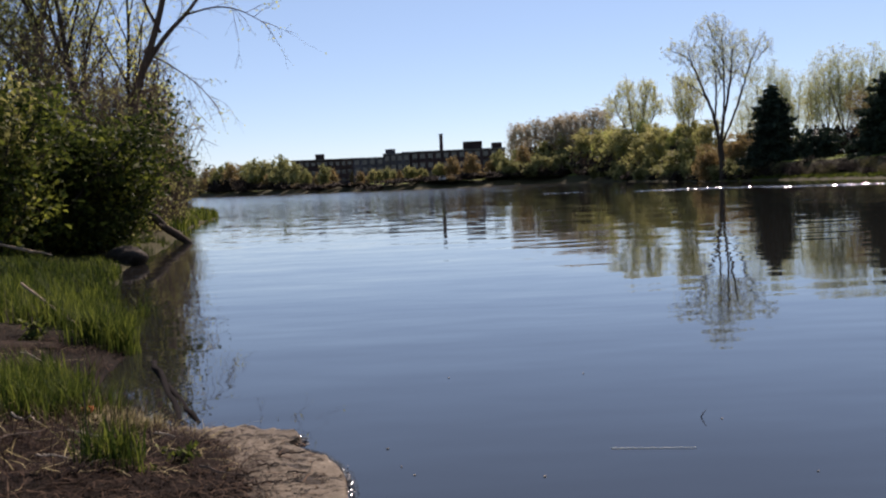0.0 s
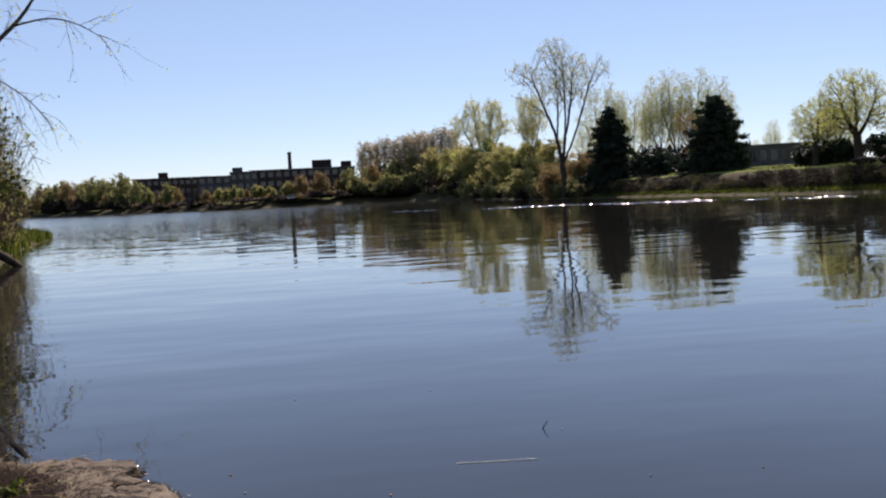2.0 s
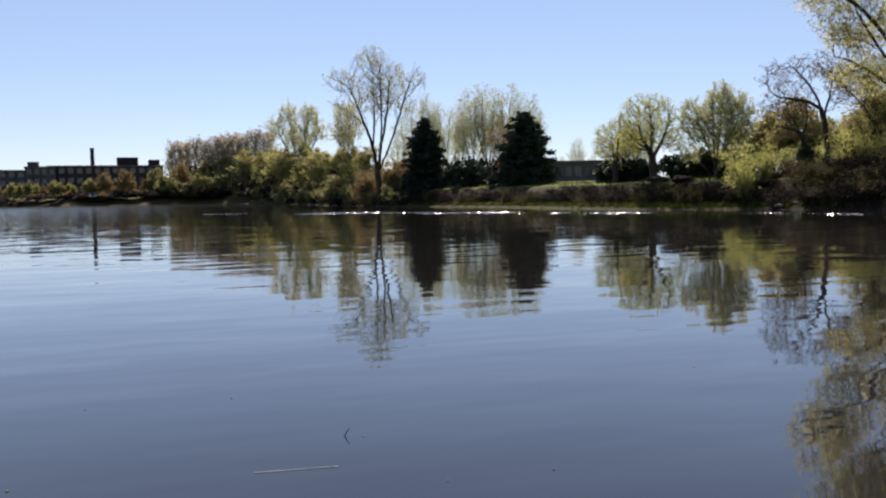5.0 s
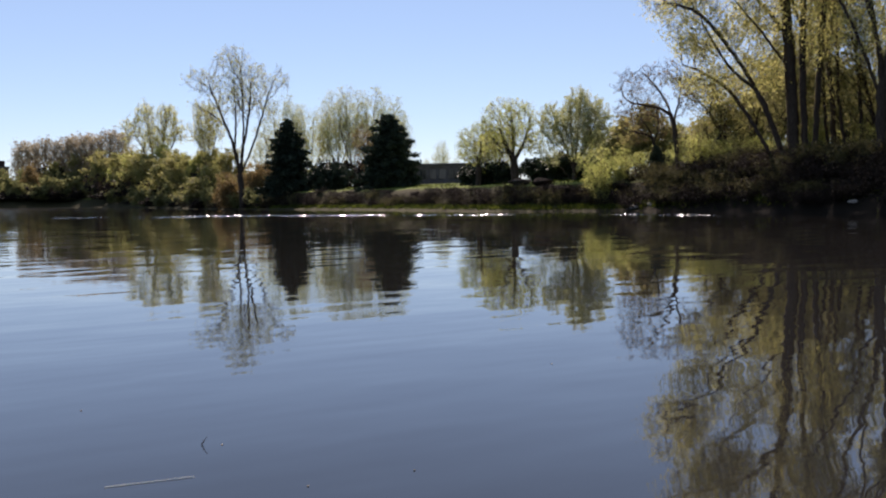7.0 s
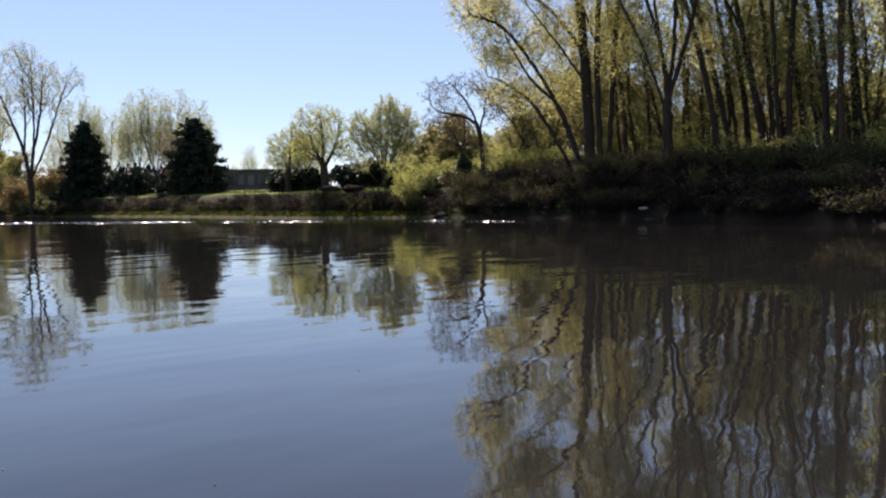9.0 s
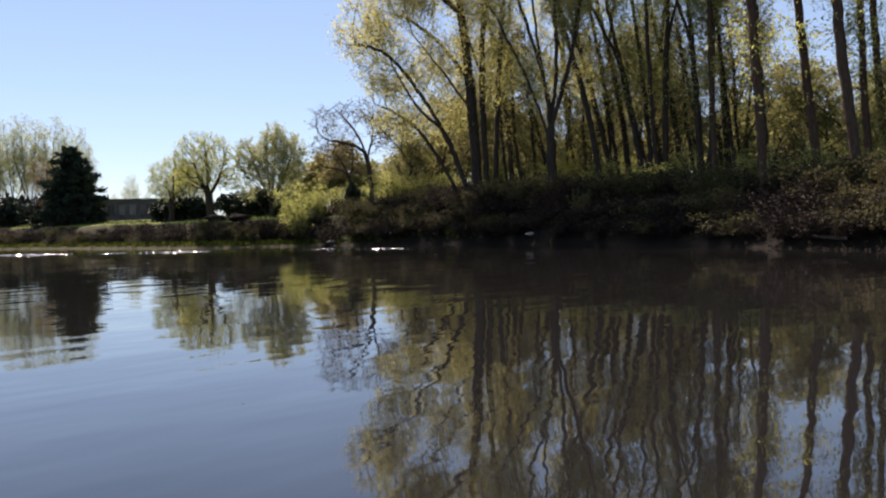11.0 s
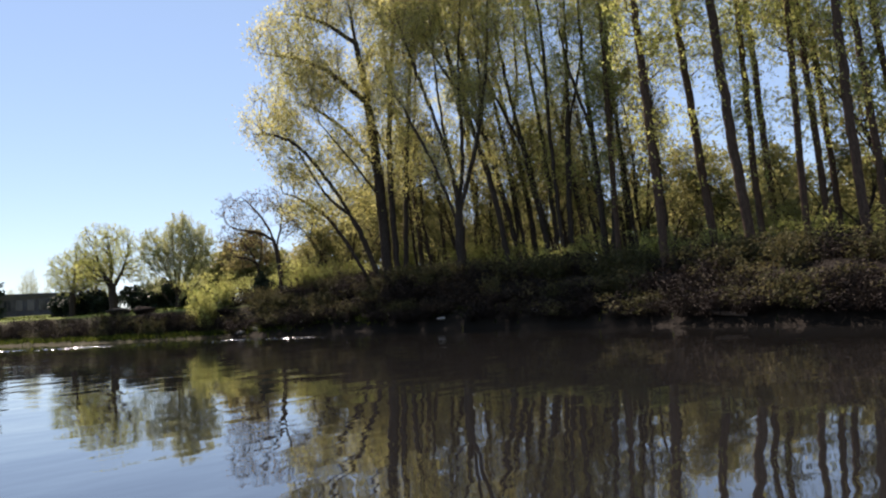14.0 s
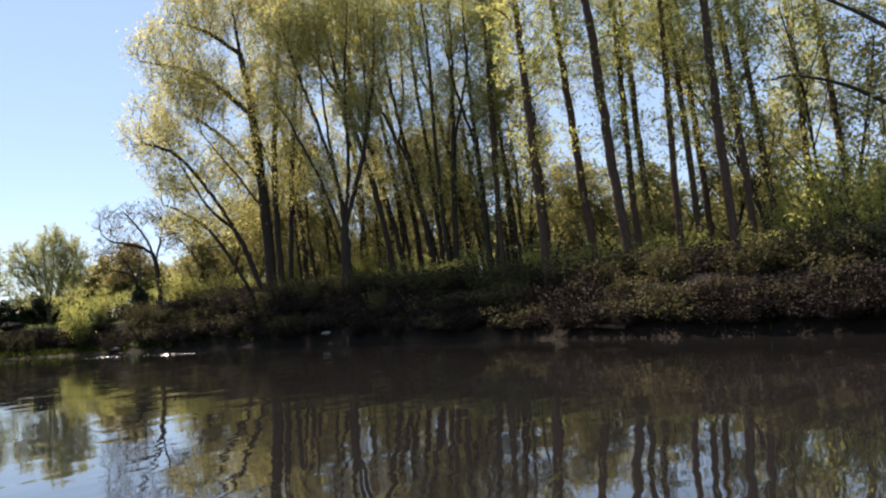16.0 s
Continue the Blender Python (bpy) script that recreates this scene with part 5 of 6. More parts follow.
def make_slab(name, label, outline, z0, z1, rough, mat, seed):
    """A worn flat stone with an uneven top and broken sides."""
    rng = np.random.RandomState(seed)
    o = loop_of(outline)
    o = o + rng.normal(0, 0.006, o.shape)
    n, c = len(o), o.mean(0)
    rings = [(1.03, z0), (1.035, z0 * 0.5), (1.02, z1 - 0.035), (1.0, z1 - 0.008)] + [(k, z1 + 0.02 * (1 - k)) for k in np.linspace(0.97, 0.06, 15)]
    V = []
    for k, z in rings:
        p = c + (o - c) * k
        V.append(np.column_stack([p, z + rough * waves2(p, 9, seed) + rough * 0.6 * waves2(p, 37, seed + 1) + rng.normal(0, 0.0015, n)]))
    V = np.vstack(V)
    m = len(rings)
    i, j = np.meshgrid(np.arange(m - 1), np.arange(n), indexing="ij")
    j2 = (j + 1) % n
    F = np.stack([i * n + j, i * n + j2, (i + 1) * n + j2, (i + 1) * n + j], -1).reshape(-1, 4)
    bm = bmesh.new()
    vs = [bm.verts.new(q) for q in V]
    for q in F:
        bm.faces.new([vs[a] for a in q])
    bm.faces.new(vs[-n:])
    ob = thing(name, label, "rock")
    part("stone", bm, mat, ob, smooth=True)
    return ob, o


slab, edge = make_slab("shore_slab", "flat weathered sandy stone slab at the water's edge",
                       [(-0.45, 3.3), (-0.50, 4.1), (-0.53, 4.42), (-0.62, 4.72), (-0.72, 4.92), (-0.80, 5.04), (-0.96, 5.14), (-0.86, 5.24), (-0.94, 5.40), (-1.10, 5.52), (-1.30, 5.58), (-1.55, 5.57), (-1.85, 5.72), (-2.05, 5.3), (-1.8, 4.7), (-1.7, 4.0), (-1.2, 3.2)], -0.35, 0.045, 0.02, SLAB, 5)
WET, _t, _b = material("wet_stone")
_b.inputs["Base Color"].default_value, _b.inputs["Roughness"].default_value = (0.16, 0.14, 0.12, 1), 0.06
BONE = rough_surface("bleached_wood", [(0.3, (0.28, 0.23, 0.17)), (0.7, (0.45, 0.39, 0.31))], 4.0, 0.004)


def pebble_mesh(rng, size, mat, name="pebble", detail=2):
    bm = bmesh.new()
    bmesh.ops.create_icosphere(bm, subdivisions=detail, radius=size)
    k = rng.uniform(0.6, 1.0, 3) * [1.25, 1.0, 0.6]
    seed = rng.uniform(0, 99)
    for v in bm.verts:
        n = noise.noise(v.co / size * 1.1 + Vector((seed, 0, 0)))
        v.co = Vector((v.co.x * k[0], v.co.y * k[1], v.co.z * k[2])) * (1 + 0.35 * n)
    me = bpy.data.meshes.new(name)
    bm.to_mesh(me)
    bm.free()
    for p in me.polygons:
        p.use_smooth = detail > 1
    me.materials.append(mat)
    return me


rng1 = np.random.RandomState(8)
wet_kinds = [pebble_mesh(rng1, 0.016, WET, detail=2) for _ in range(4)]
rim = [q for q in edge if q[0] > -1.05 and 4.2 < q[1] < 5.48]
for i in range(110):
    q = rim[rng1.randint(len(rim))]
    w = piece("wet_pebble", wet_kinds[i % 4], slab, "wet glinting pebble")
    k = rng1.uniform(0.4, 1.1)
    w.matrix_basis = pose(q[0] + rng1.normal(0, 0.03), q[1] + rng1.normal(0, 0.03), rng1.uniform(-0.004, 0.012), 0, 0, rng1.uniform(0, 360)) @ Matrix.Diagonal((k, k, k * 0.5, 1))


rim_line = np.array([q for q in edge if q[0] > -1.0 and 4.2 < q[1] < 5.45])
rim_line = rim_line[np.argsort(rim_line[:, 1])]
mid = np.array([-1.35, 4.6])
k_rim = np.linspace(0, len(rim_line) - 1, 170)
rim_line = np.column_stack([np.interp(k_rim, np.arange(len(rim_line)), rim_line[:, c]) for c in (0, 1)])
away = (rim_line - mid) / np.linalg.norm(rim_line - mid, axis=1)[:, None]
lap = np.linspace(-0.02, 1.0, 14)
wide = 0.04 + 0.05 * waves2(rim_line, 9.0, 41) ** 2
rim_p = (rim_line[:, None] + away[:, None] * (0.022 + lap[None, :] * wide[:, None])[..., None]).reshape(-1, 2)
rim_z = np.zeros(len(rim_p))
for _ in range(14):
    a, k = rng1.uniform(0, 6.28), 6.28 / rng1.uniform(0.012, 0.03)
    rim_z += np.sin((rim_p[:, 0] * math.cos(a) + rim_p[:, 1] * math.sin(a)) * k + rng1.uniform(0, 6.28)) / k
rim_z = 0.012 + rim_z * 0.25 * np.clip(1.5 - 1.5 * np.tile(lap, len(rim_line)), 0.1, 1)
gi, gj = np.meshgrid(np.arange(len(rim_line) - 1), np.arange(13), indexing="ij")
rim_f = np.stack([gi * 14 + gj, (gi + 1) * 14 + gj, (gi + 1) * 14 + gj + 1, gi * 14 + gj + 1], -1).reshape(-1, 4)
piece("wet_rim", mesh_of("wet_rim", np.column_stack([rim_p, rim_z]), rim_f, RIFFLE, False), slab, "glittering wavelets lapping at the stone's edge")


def strew(rng, n, spots, height, width, mat, name, label, bend=0.5, flat=0.0, dry=True, level=None, clump=0.0, within=None):
    """Many bent blades; spots are rows of bearing, distance, spread in metres and weight."""
    w = np.array([s[3] for s in spots], float)
    pick = rng.choice(len(spots), n, p=w / w.sum())
    base = np.array([polar(s[0], s[1]) for s in spots])[pick] + rng.normal(0, 1, (n, 2)) * np.array([s[2] for s in spots])[pick][:, None]
    tuft = rng.randint(0, max(n // 22, 1), n) if clump else None
    if clump:
        base = base[tuft * 22 % n] + rng.normal(0, clump, (n, 2))
    if within is not None:
        keep = in_loop(base, within)
        base, n = base[keep], int(keep.sum())
    if dry:
        keep = ~in_river(base)
        base, n = base[keep], int(keep.sum())
    z = np.maximum(ground_height(base), -0.05) if level is None else np.maximum(ground_height(base), level)
    h = height * rng.uniform(0.45, 1.25, n)
    a = rng.uniform(0, 6.28, n)
    lean = np.column_stack([np.cos(a), np.sin(a)]) * (bend * h * rng.uniform(0.2, 1.2, n))[:, None]
    side = np.column_stack([-np.sin(a), np.cos(a)]) * (width * rng.uniform(0.6, 1.3, n))[:, None] / 2
    up = h * (1 - flat)
    rows = []
    for s, k in ((0, 1.0), (0.55, 0.8), (1.0, 0.12)):
        c = base + lean * s * s
        zz = z + up * (s - 0.25 * bend * s * s) + (0.01 if flat else -0.01)
        rows += [np.column_stack([c - side * k, zz]), np.column_stack([c + side * k, zz])]
    V = np.stack(rows, 1).reshape(-1, 3)
    b = np.arange(n)[:, None] * 6
    F = np.concatenate([b + [0, 1, 3, 2], b + [2, 3, 5, 4]])
    return tagged(new(name, mesh_of(name, V, F, mat, False)), label, "grass", kind="stuff")


rng2 = np.random.RandomState(12)
STRAW_LEAF = leaf_material("straw_leaf", [(0.1, (0.10, 0.08, 0.03)), (0.5, (0.20, 0.16, 0.07)), (0.9, (0.34, 0.28, 0.15))], 0.25)
strew(rng2, 9500, [(22.5, 16.5, 1.0, 3), (24.5, 14.5, 1.0, 3), (21.5, 14.0, 0.5, 1.5), (26.5, 17, 1.2, 2), (20.5, 18.5, 0.5, 1), (18.2, 24, 0.8, 0.7), (17.0, 28, 0.8, 0.8)], 0.27, 0.016, GRASS, "meadow_grass", "lush green grass on the near bank", clump=0.10)
strew(rng2, 3000, [(22.4, 10.6, 0.35, 2), (20.6, 9.4, 0.16, 1.6), (20.9, 10.4, 0.2, 0.8), (24.5, 11.8, 0.5, 1.5), (22.0, 12.2, 0.4, 1)], 0.36, 0.012, GRASS, "shore_grass", "green grass tufts growing out of the shallow water", dry=False, clump=0.05)
strew(rng2, 2600, [(25.0, 7.0, 0.25, 3), (26.4, 6.4, 0.3, 2.2), (24.0, 7.4, 0.2, 1.2), (24.4, 6.2, 0.18, 1.0), (20.3, 4.70, 0.05, 0.3), (18.8, 4.62, 0.05, 0.3), (12.4, 5.62, 0.02, 0.10), (7.0, 4.36, 0.015, 0.05), (19.5, 6.2, 0.12, 0.25)], 0.27, 0.009, GRASS, "front_grass", "bright green grass tufts among dry litter", clump=0.04)
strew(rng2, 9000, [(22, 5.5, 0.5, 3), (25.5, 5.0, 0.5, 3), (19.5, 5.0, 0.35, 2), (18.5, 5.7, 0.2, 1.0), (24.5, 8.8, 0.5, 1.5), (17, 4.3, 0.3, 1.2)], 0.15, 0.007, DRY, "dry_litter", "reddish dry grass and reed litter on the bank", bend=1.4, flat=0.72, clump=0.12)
strew(rng2, 420, [(22, 5.3, 0.5, 3), (25.5, 5.0, 0.5, 2), (19.5, 5.0, 0.35, 2), (20.5, 6.1, 0.25, 2), (24.5, 8.8, 0.5, 1)], 0.17, 0.008, STRAW_LEAF, "loose_straw", "bleached straw lying on the litter", bend=1.5, flat=0.6)
strew(rng2, 500, [(15.0, 4.7, 0.25, 1.5), (12.5, 5.0, 0.2, 0.6), (15.5, 5.25, 0.2, 1), (11.5, 4.6, 0.2, 0.7), (13.0, 4.35, 0.2, 1.6)], 0.08, 0.008, DRY, "slab_litter", "scattered dry litter on the stone slab", bend=1.4, flat=0.8, dry=False, level=0.07, within=edge.mean(0) + (edge - edge.mean(0)) * 0.93)
strew(rng2, 1500, [(21.6, 6.4, 0.10, 1), (20.2, 6.15, 0.14, 1.6), (18.6, 5.9, 0.12, 1.2), (19.8, 5.75, 0.14, 1.2), (17.6, 5.65, 0.10, 1.0)], 0.13, 0.007, STRAW_LEAF, "straw_mound", "pale dry straw tufts at the edge of the slab", bend=1.2, clump=0.04)
strew(rng2, 900, [(24.5, 7.6, 0.5, 2), (22.5, 5.6, 0.4, 2), (20.5, 6.2, 0.3, 1.5)], 0.22, 0.005, DRY, "dead_stalks", "standing dead straw stalks", bend=0.7)
strew(rng2, 4200, [(15.3, 47, 1.2, 1), (14.8, 54, 1.2, 1.2), (14.2, 59, 0.9, 1.2), (16.0, 41, 1.2, 1)], 0.55, 0.05, GRASS, "spit_grass", "sunlit green grass on a low spit of the bank")


def rod(name, label, a, b, r0, r1, mat, category="branch", bend=0.03, seed=0, knots=7, twigs=0):
    """A thin worn stick or log from a to b."""
    rng = np.random.RandomState(seed)
    s = np.linspace(0, 1, knots)[:, None]
    a, b = np.array(a, float), np.array(b, float)
    L = np.linalg.norm(b - a)
    p = a + (b - a) * s + rng.normal(0, bend * L, (knots, 3)) * (s * (1 - s) * 2)
    ob = thing(name, label, category)
    piece("stem", mesh_of("stem", *tubes([(p, np.linspace(r0, r1, knots) * rng.uniform(0.85, 1.15, knots))], 8), mat), ob)
    for k in range(twigs):
        j = rng.randint(1, knots - 1)
        d = unit(rng.normal(0, 1, 3) + np.array([0, 0, 0.4])) * L * rng.uniform(0.1, 0.25)
        piece("twig", mesh_of("twig", *tubes([(np.array([p[j], p[j] + d * 0.5, p[j] + d + [0, 0, -0.02]]), np.array([r1, r1 * 0.6, r1 * 0.3]))], 5), mat), ob)
    return ob


def ground_at(az, dist, dz=0.0):
    x, y = polar(az, dist)
    return np.array([x, y, max(on_ground(x, y), 0) + dz])


rod("fallen_log", "dark fallen trunk sloping from the bank into the river", above(19.0, 0.2, 28.5), (*polar(15.3, 29.6), -0.03), 0.17, 0.10, BARK_DARK, "log", 0.02, 3, 9, 4)
# two dark rods added at the waterline in place of the leaning trunk's reflection
rod("trunk_reflection", "dark rod added for the leaning trunk's reflection in the shallows", (-2.63, 8.19, -0.018), (-1.77, 5.96, -0.012), 0.03, 0.022, MIRROR_DARK, "branch", 0.02, 6, 9)
rod("trunk_reflection", "dark rod added for the leaning trunk's reflection beside the slab", (-2.22, 7.2, -0.018), (-1.63, 5.89, -0.008), 0.026, 0.018, MIRROR_DARK, "branch", 0.02, 7, 8)
rod("pale_stick", "thin pale stick lying across the grass", ground_at(24.6, 11.6, 0.35), ground_at(21.8, 9.9, 0.08), 0.016, 0.010, TWIG, "stick", 0.01, 4)
rod("pale_branch", "long bleached branch lying under the thicket", above(26.0, -2.1, 18), above(22.9, -3.0, 18), 0.03, 0.02, TWIG, "branch", 0.015, 5)
for i, (a0, d0, a1, d1) in enumerate([(26.3, 5.2, 23.8, 5.5), (24.5, 4.9, 22.7, 4.75), (22.8, 5.4, 21.0, 5.25), (20.6, 4.75, 19.6, 5.1), (25.6, 6.0, 24.1, 5.7), (21.3, 5.9, 20.2, 6.05), (15.6, 4.55, 13.0, 4.5), (18.0, 5.3, 16.9, 5.2), (24.9, 8.4, 22.8, 8.0)]):
    rod("dry_twig", "thin dry twig lying on the bank", ground_at(a0, d0, 0.05), ground_at(a1, d1, 0.045), 0.006, 0.003, BONE if i % 3 else BARK, "twig", 0.06, 20 + i, 6, 2)


for i, (a, d, h) in enumerate([(21.7, 4.75, 0.36), (19.4, 4.66, 0.30), (20.6, 5.1, 0.2), (18.2, 4.85, 0.16)]):
    rod("standing_stalk", "thin dark dead stalk standing in the litter", ground_at(a, d, -0.03), ground_at(a + 0.1, d + 0.03, h), 0.006, 0.003, BARK_DARK, "stalk", 0.02, 80 + i)
for i, (a, d, L) in enumerate([(14.0, 4.62, 0.16), (12.2, 4.72, 0.12), (11.0, 4.9, 0.14), (13.2, 4.42, 0.2), (15.2, 4.5, 0.18), (10.4, 4.55, 0.1)]):
    x, y = polar(a, d)
    rod("dark_twig", "short dark twig lying on the stone slab", (x, y, 0.085), (x + L * 0.9, y + L * (0.3 - 0.2 * (i % 3)), 0.082), 0.006, 0.003, BARK_DARK, "twig", 0.1, 90 + i, 6, 2)


def make_rock(name, label, az, dist, size, mat, seed, flat=1.0, dz=0.0, turn=0.0, group=""):
    ob = thing(name, label, "rock", group)
    piece("stone", pebble_mesh(np.random.RandomState(seed), size, mat, "stone", 3), ob)
    x, y = polar(az, dist)
    ob.matrix_basis = pose(x, y, max(on_ground(x, y), -0.03) + dz, 0, 0, turn) @ Matrix.Diagonal((1, 1, flat, 1))
    return ob


make_rock("shore_rock", "dark flat boulder lying at the water's edge", 19.0, 21.6, 0.5, ROCK_DARK, 31, 0.9, 0.1, 20)
make_rock("earth_clod", "dark crumbling clod of bare earth on the bank", 26.0, 9.0, 0.34, EARTH, 36, 0.55, -0.06, 70)
make_rock("earth_clod", "dark crumbling clod of bare earth on the bank", 24.2, 9.1, 0.2, EARTH, 37, 0.6, -0.05, 20)
make_rock("dark_stone", "dark flat stone wedged at the slab's wet edge", 11.5, 5.50, 0.11, ROCK_DARK, 33, 0.35, 0.05, 15)
leaf_bm = bmesh.new()
for q in range(5):
    a = q * 1.256
    bmesh.ops.create_cone(leaf_bm, cap_ends=True, segments=4, radius1=0.02, radius2=0.004, depth=0.05, matrix=pose(0.02 * math.cos(a), 0.02 * math.sin(a), 0.02, 70, 0, math.degrees(a)))
dead_leaf = thing("dead_leaf", "curled orange-brown dead leaf on the bank", "leaf")
part("blade", leaf_bm, rough_surface("leaf_dead", [(0.3, (0.35, 0.10, 0.03)), (0.7, (0.50, 0.20, 0.07))], 20, 0.002), dead_leaf)
dead_leaf.matrix_basis = Matrix.Translation(ground_at(21.6, 6.0, 0.06))

weed = make_bush("weed", "small yellow-green leafy weed among the litter", 96, 0.16, 0.3, LEAF_GREEN, BARK_DARK, stems=9, per=2, size=0.032, category="weed", lumps=4)
for i, (a, d, k) in enumerate([(17.2, 4.75, 0.8), (18.6, 4.55, 0.6), (20.6, 6.0, 0.6), (22.0, 6.2, 0.7), (23.2, 5.9, 0.6), (24.6, 9.3, 1.6), (22.8, 10.8, 1.6), (21.2, 5.1, 0.8)]):
    grove(weed, [(a, d, k, 70 * i)], group="weeds on the bank")

# things afloat
STRAW, _t, _b = material("wet_straw")
_b.inputs["Base Color"].default_value, _b.inputs["Roughness"].default_value = (0.75, 0.70, 0.58, 1), 0.12
rod("floating_reed", "wet glinting reed floating on the water", (0.83, 4.90, 0.003), (1.27, 4.84, 0.004), 0.0024, 0.0016, STRAW, "reed", 0.004, 41)
rod("water_twig", "small forked dark twig poking out of the water", (1.45, 5.47, -0.03), (1.49, 5.44, 0.05), 0.004, 0.002, BARK_DARK, "twig", 0.05, 43, 6, 2)
for i, (a, d) in enumerate([(-16.2, 5.62), (4.2, 5.1), (3.4, 4.75), (2.6, 4.6), (0.2, 6.9), (-8.1, 6.9), (-21.5, 4.7), (-5.5, 4.5), (-28, 4.9), (-36, 8.0)]):
    x, y = polar(a, d)
    fl = piece("floating_fluff", pebble_mesh(np.random.RandomState(60 + i), 0.008, BONE, "fluff", 1), None)
    tagged(fl, "tiny pale seed fluff floating on the water", "fluff", "floating fluff")
    fl.location = (x, y, 0.003)

# ---- the near bank's trees and thicket ----
def sprays(rng, paths, n, length, droop, radius):
    """Twigs that leave given limbs, with twigs of their own; returns them and their ends."""
    out, tips = [], []
    for p, r in paths:
        p = np.array(p)
        for _ in range(n):
            s = rng.uniform(0.2, 1.0) * (len(p) - 1)
            j = min(int(s), len(p) - 2)
            at = p[j] + (p[j + 1] - p[j]) * (s - j)
            d = unit(unit(p[j + 1] - p[j]) + rng.normal(0, 0.6, 3))
            L = length * rng.uniform(0.4, 1.2)
            pts = [at]
            for k in range(4):
                d = unit(d + np.array([0, 0, -droop]) + rng.normal(0, 0.12, 3))
                pts.append(pts[-1] + d * L / 4)
            out.append((np.array(pts), np.linspace(radius, radius * 0.3, 5)))
            for k in range(5):
                q = pts[1 + rng.randint(4)]
                e = unit(d + rng.normal(0, 0.7, 3) + np.array([0, 0, -droop])) * L * rng.uniform(0.15, 0.4)
                out.append((np.array([q, q + e * 0.5, q + e + [0, 0, -droop * 0.1 * L]]), np.array([radius * 0.5, radius * 0.35, radius * 0.2])))
                tips.append(q + e)
            tips.append(pts[-1])
    return out, np.array(tips)


def limb_tree(name, label, mains, bark, leaf, seed, n, length, droop, radius, per, size, scatter):
    """A tree given by the run of its trunk and main limbs: rows of points, first and last radius."""
    rng = np.random.RandomState(seed)
    ob = thing(name, label, "tree")
    paths = []
    for k, (pts, r0, r1) in enumerate(mains):
        p = np.array(pts)
        for _ in range(2):
            p = np.vstack([p[:1], np.stack([0.75 * p[:-1] + 0.25 * p[1:], 0.25 * p[:-1] + 0.75 * p[1:]], 1).reshape(-1, 3), p[-1:]])
        r = np.linspace(r0, r1, len(p))
        piece("trunk" if k == 0 else "limb", mesh_of("limb", *tubes([(p, r)], 8), bark), ob)
        paths.append((p, r))
    out, tips = sprays(rng, paths, n, length, droop, radius)
    piece("twigwork", mesh_of("twigwork", *tubes(out, 3), bark), ob, kind="stuff")
    if per:
        piece("crown", mesh_of("crown", *leaf_quads(rng, tips, per, size, scatter), leaf, False), ob, kind="stuff")
    return ob


D = 30
limb_tree("leaning_tree", "dark tree leaning over the water with drooping bare branches",
          [([ground_at(18.6, D, -0.1), above(18.1, 4.9, D), above(17.4, 7.1, D), above(16.4, 9.6, D), above(15.6, 12.5, D), above(15.0, 16, D)], 0.17, 0.05),
           ([above(17.4, 7.1, D), above(16.0, 9.2, D), above(14.4, 10.7, D), above(13.4, 12.2, D)], 0.10, 0.03),
           ([above(14.7, 10.4, D), above(13.0, 10.9, D), above(11.6, 10.7, D), above(10.2, 9.9, D)], 0.035, 0.008),
           ([above(16.9, 8.2, D), above(15.8, 7.6, D), above(14.4, 6.6, D), above(13.6, 5.6, D)], 0.03, 0.006),
           ([above(16.2, 9.4, D), above(17.2, 11.5, D), above(17.5, 15, D)], 0.06, 0.02)],
          BARK_RED, LEAF_SPRING, 91, 12, 1.3, 0.16, 0.010, 1, 0.05, 0.05)
stem_tree = make_tree("many_stemmed_tree", "many-stemmed dark tree in first leaf behind the thicket", 92, 11.5, 0.15, BARK_DARK, LEAF_SPRING, per=1, size=0.06, scatter=0.12, fine=TWIG_DARK,
                      bare=0.22, counts=(11, 9, 8), angle=(38, 42, 48), ratio=(0.45, 0.42, 0.4), up=(0.0, 0.08, 0.03), shape=0.4, stems=4, splay=14)
grove(stem_tree, [(20.0, 31, 1.0, 0), (24.0, 34, 1.0, 100), (28.5, 30, 1.0, 200)], group="trees on the near bank")
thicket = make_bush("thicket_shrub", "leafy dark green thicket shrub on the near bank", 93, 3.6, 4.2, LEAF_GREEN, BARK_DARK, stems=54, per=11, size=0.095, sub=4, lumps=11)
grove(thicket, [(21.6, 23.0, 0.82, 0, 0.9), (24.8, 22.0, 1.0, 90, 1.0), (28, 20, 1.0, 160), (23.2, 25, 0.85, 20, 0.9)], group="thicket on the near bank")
yellowing = make_bush("yellow_leaf_shrub", "shrub with bright yellow-green leaves above the thicket", 95, 4.4, 3.2, LEAF_OLIVE, BARK_DARK, stems=26, per=10, size=0.09, sub=3)
grove(yellowing, [(26.4, 20.5, 0.92, 0), (22.4, 26, 0.6, 120, 0.9)], group="yellow shrubs of the thicket")
twiggy = make_bush("twiggy_shrub", "brownish twiggy shrub with few leaves over the water", 94, 4.6, 4.5, LEAF_OLIVE, TWIG_DARK, stems=60, per=1, size=0.06, sub=9, spread=1.4)
grove(twiggy, [(16.5, 41, 1.22, 0, 0.8), (17.6, 36, 1.15, 90, 0.8), (23.8, 28, 0.95, 135, 0.9), (15.9, 56, 0.7, 160), (18.6, 34, 0.9, 210), (19.8, 26.5, 0.75, 30, 0.75), (18.7, 30, 0.8, 300, 0.8)], group="twiggy shrubs")

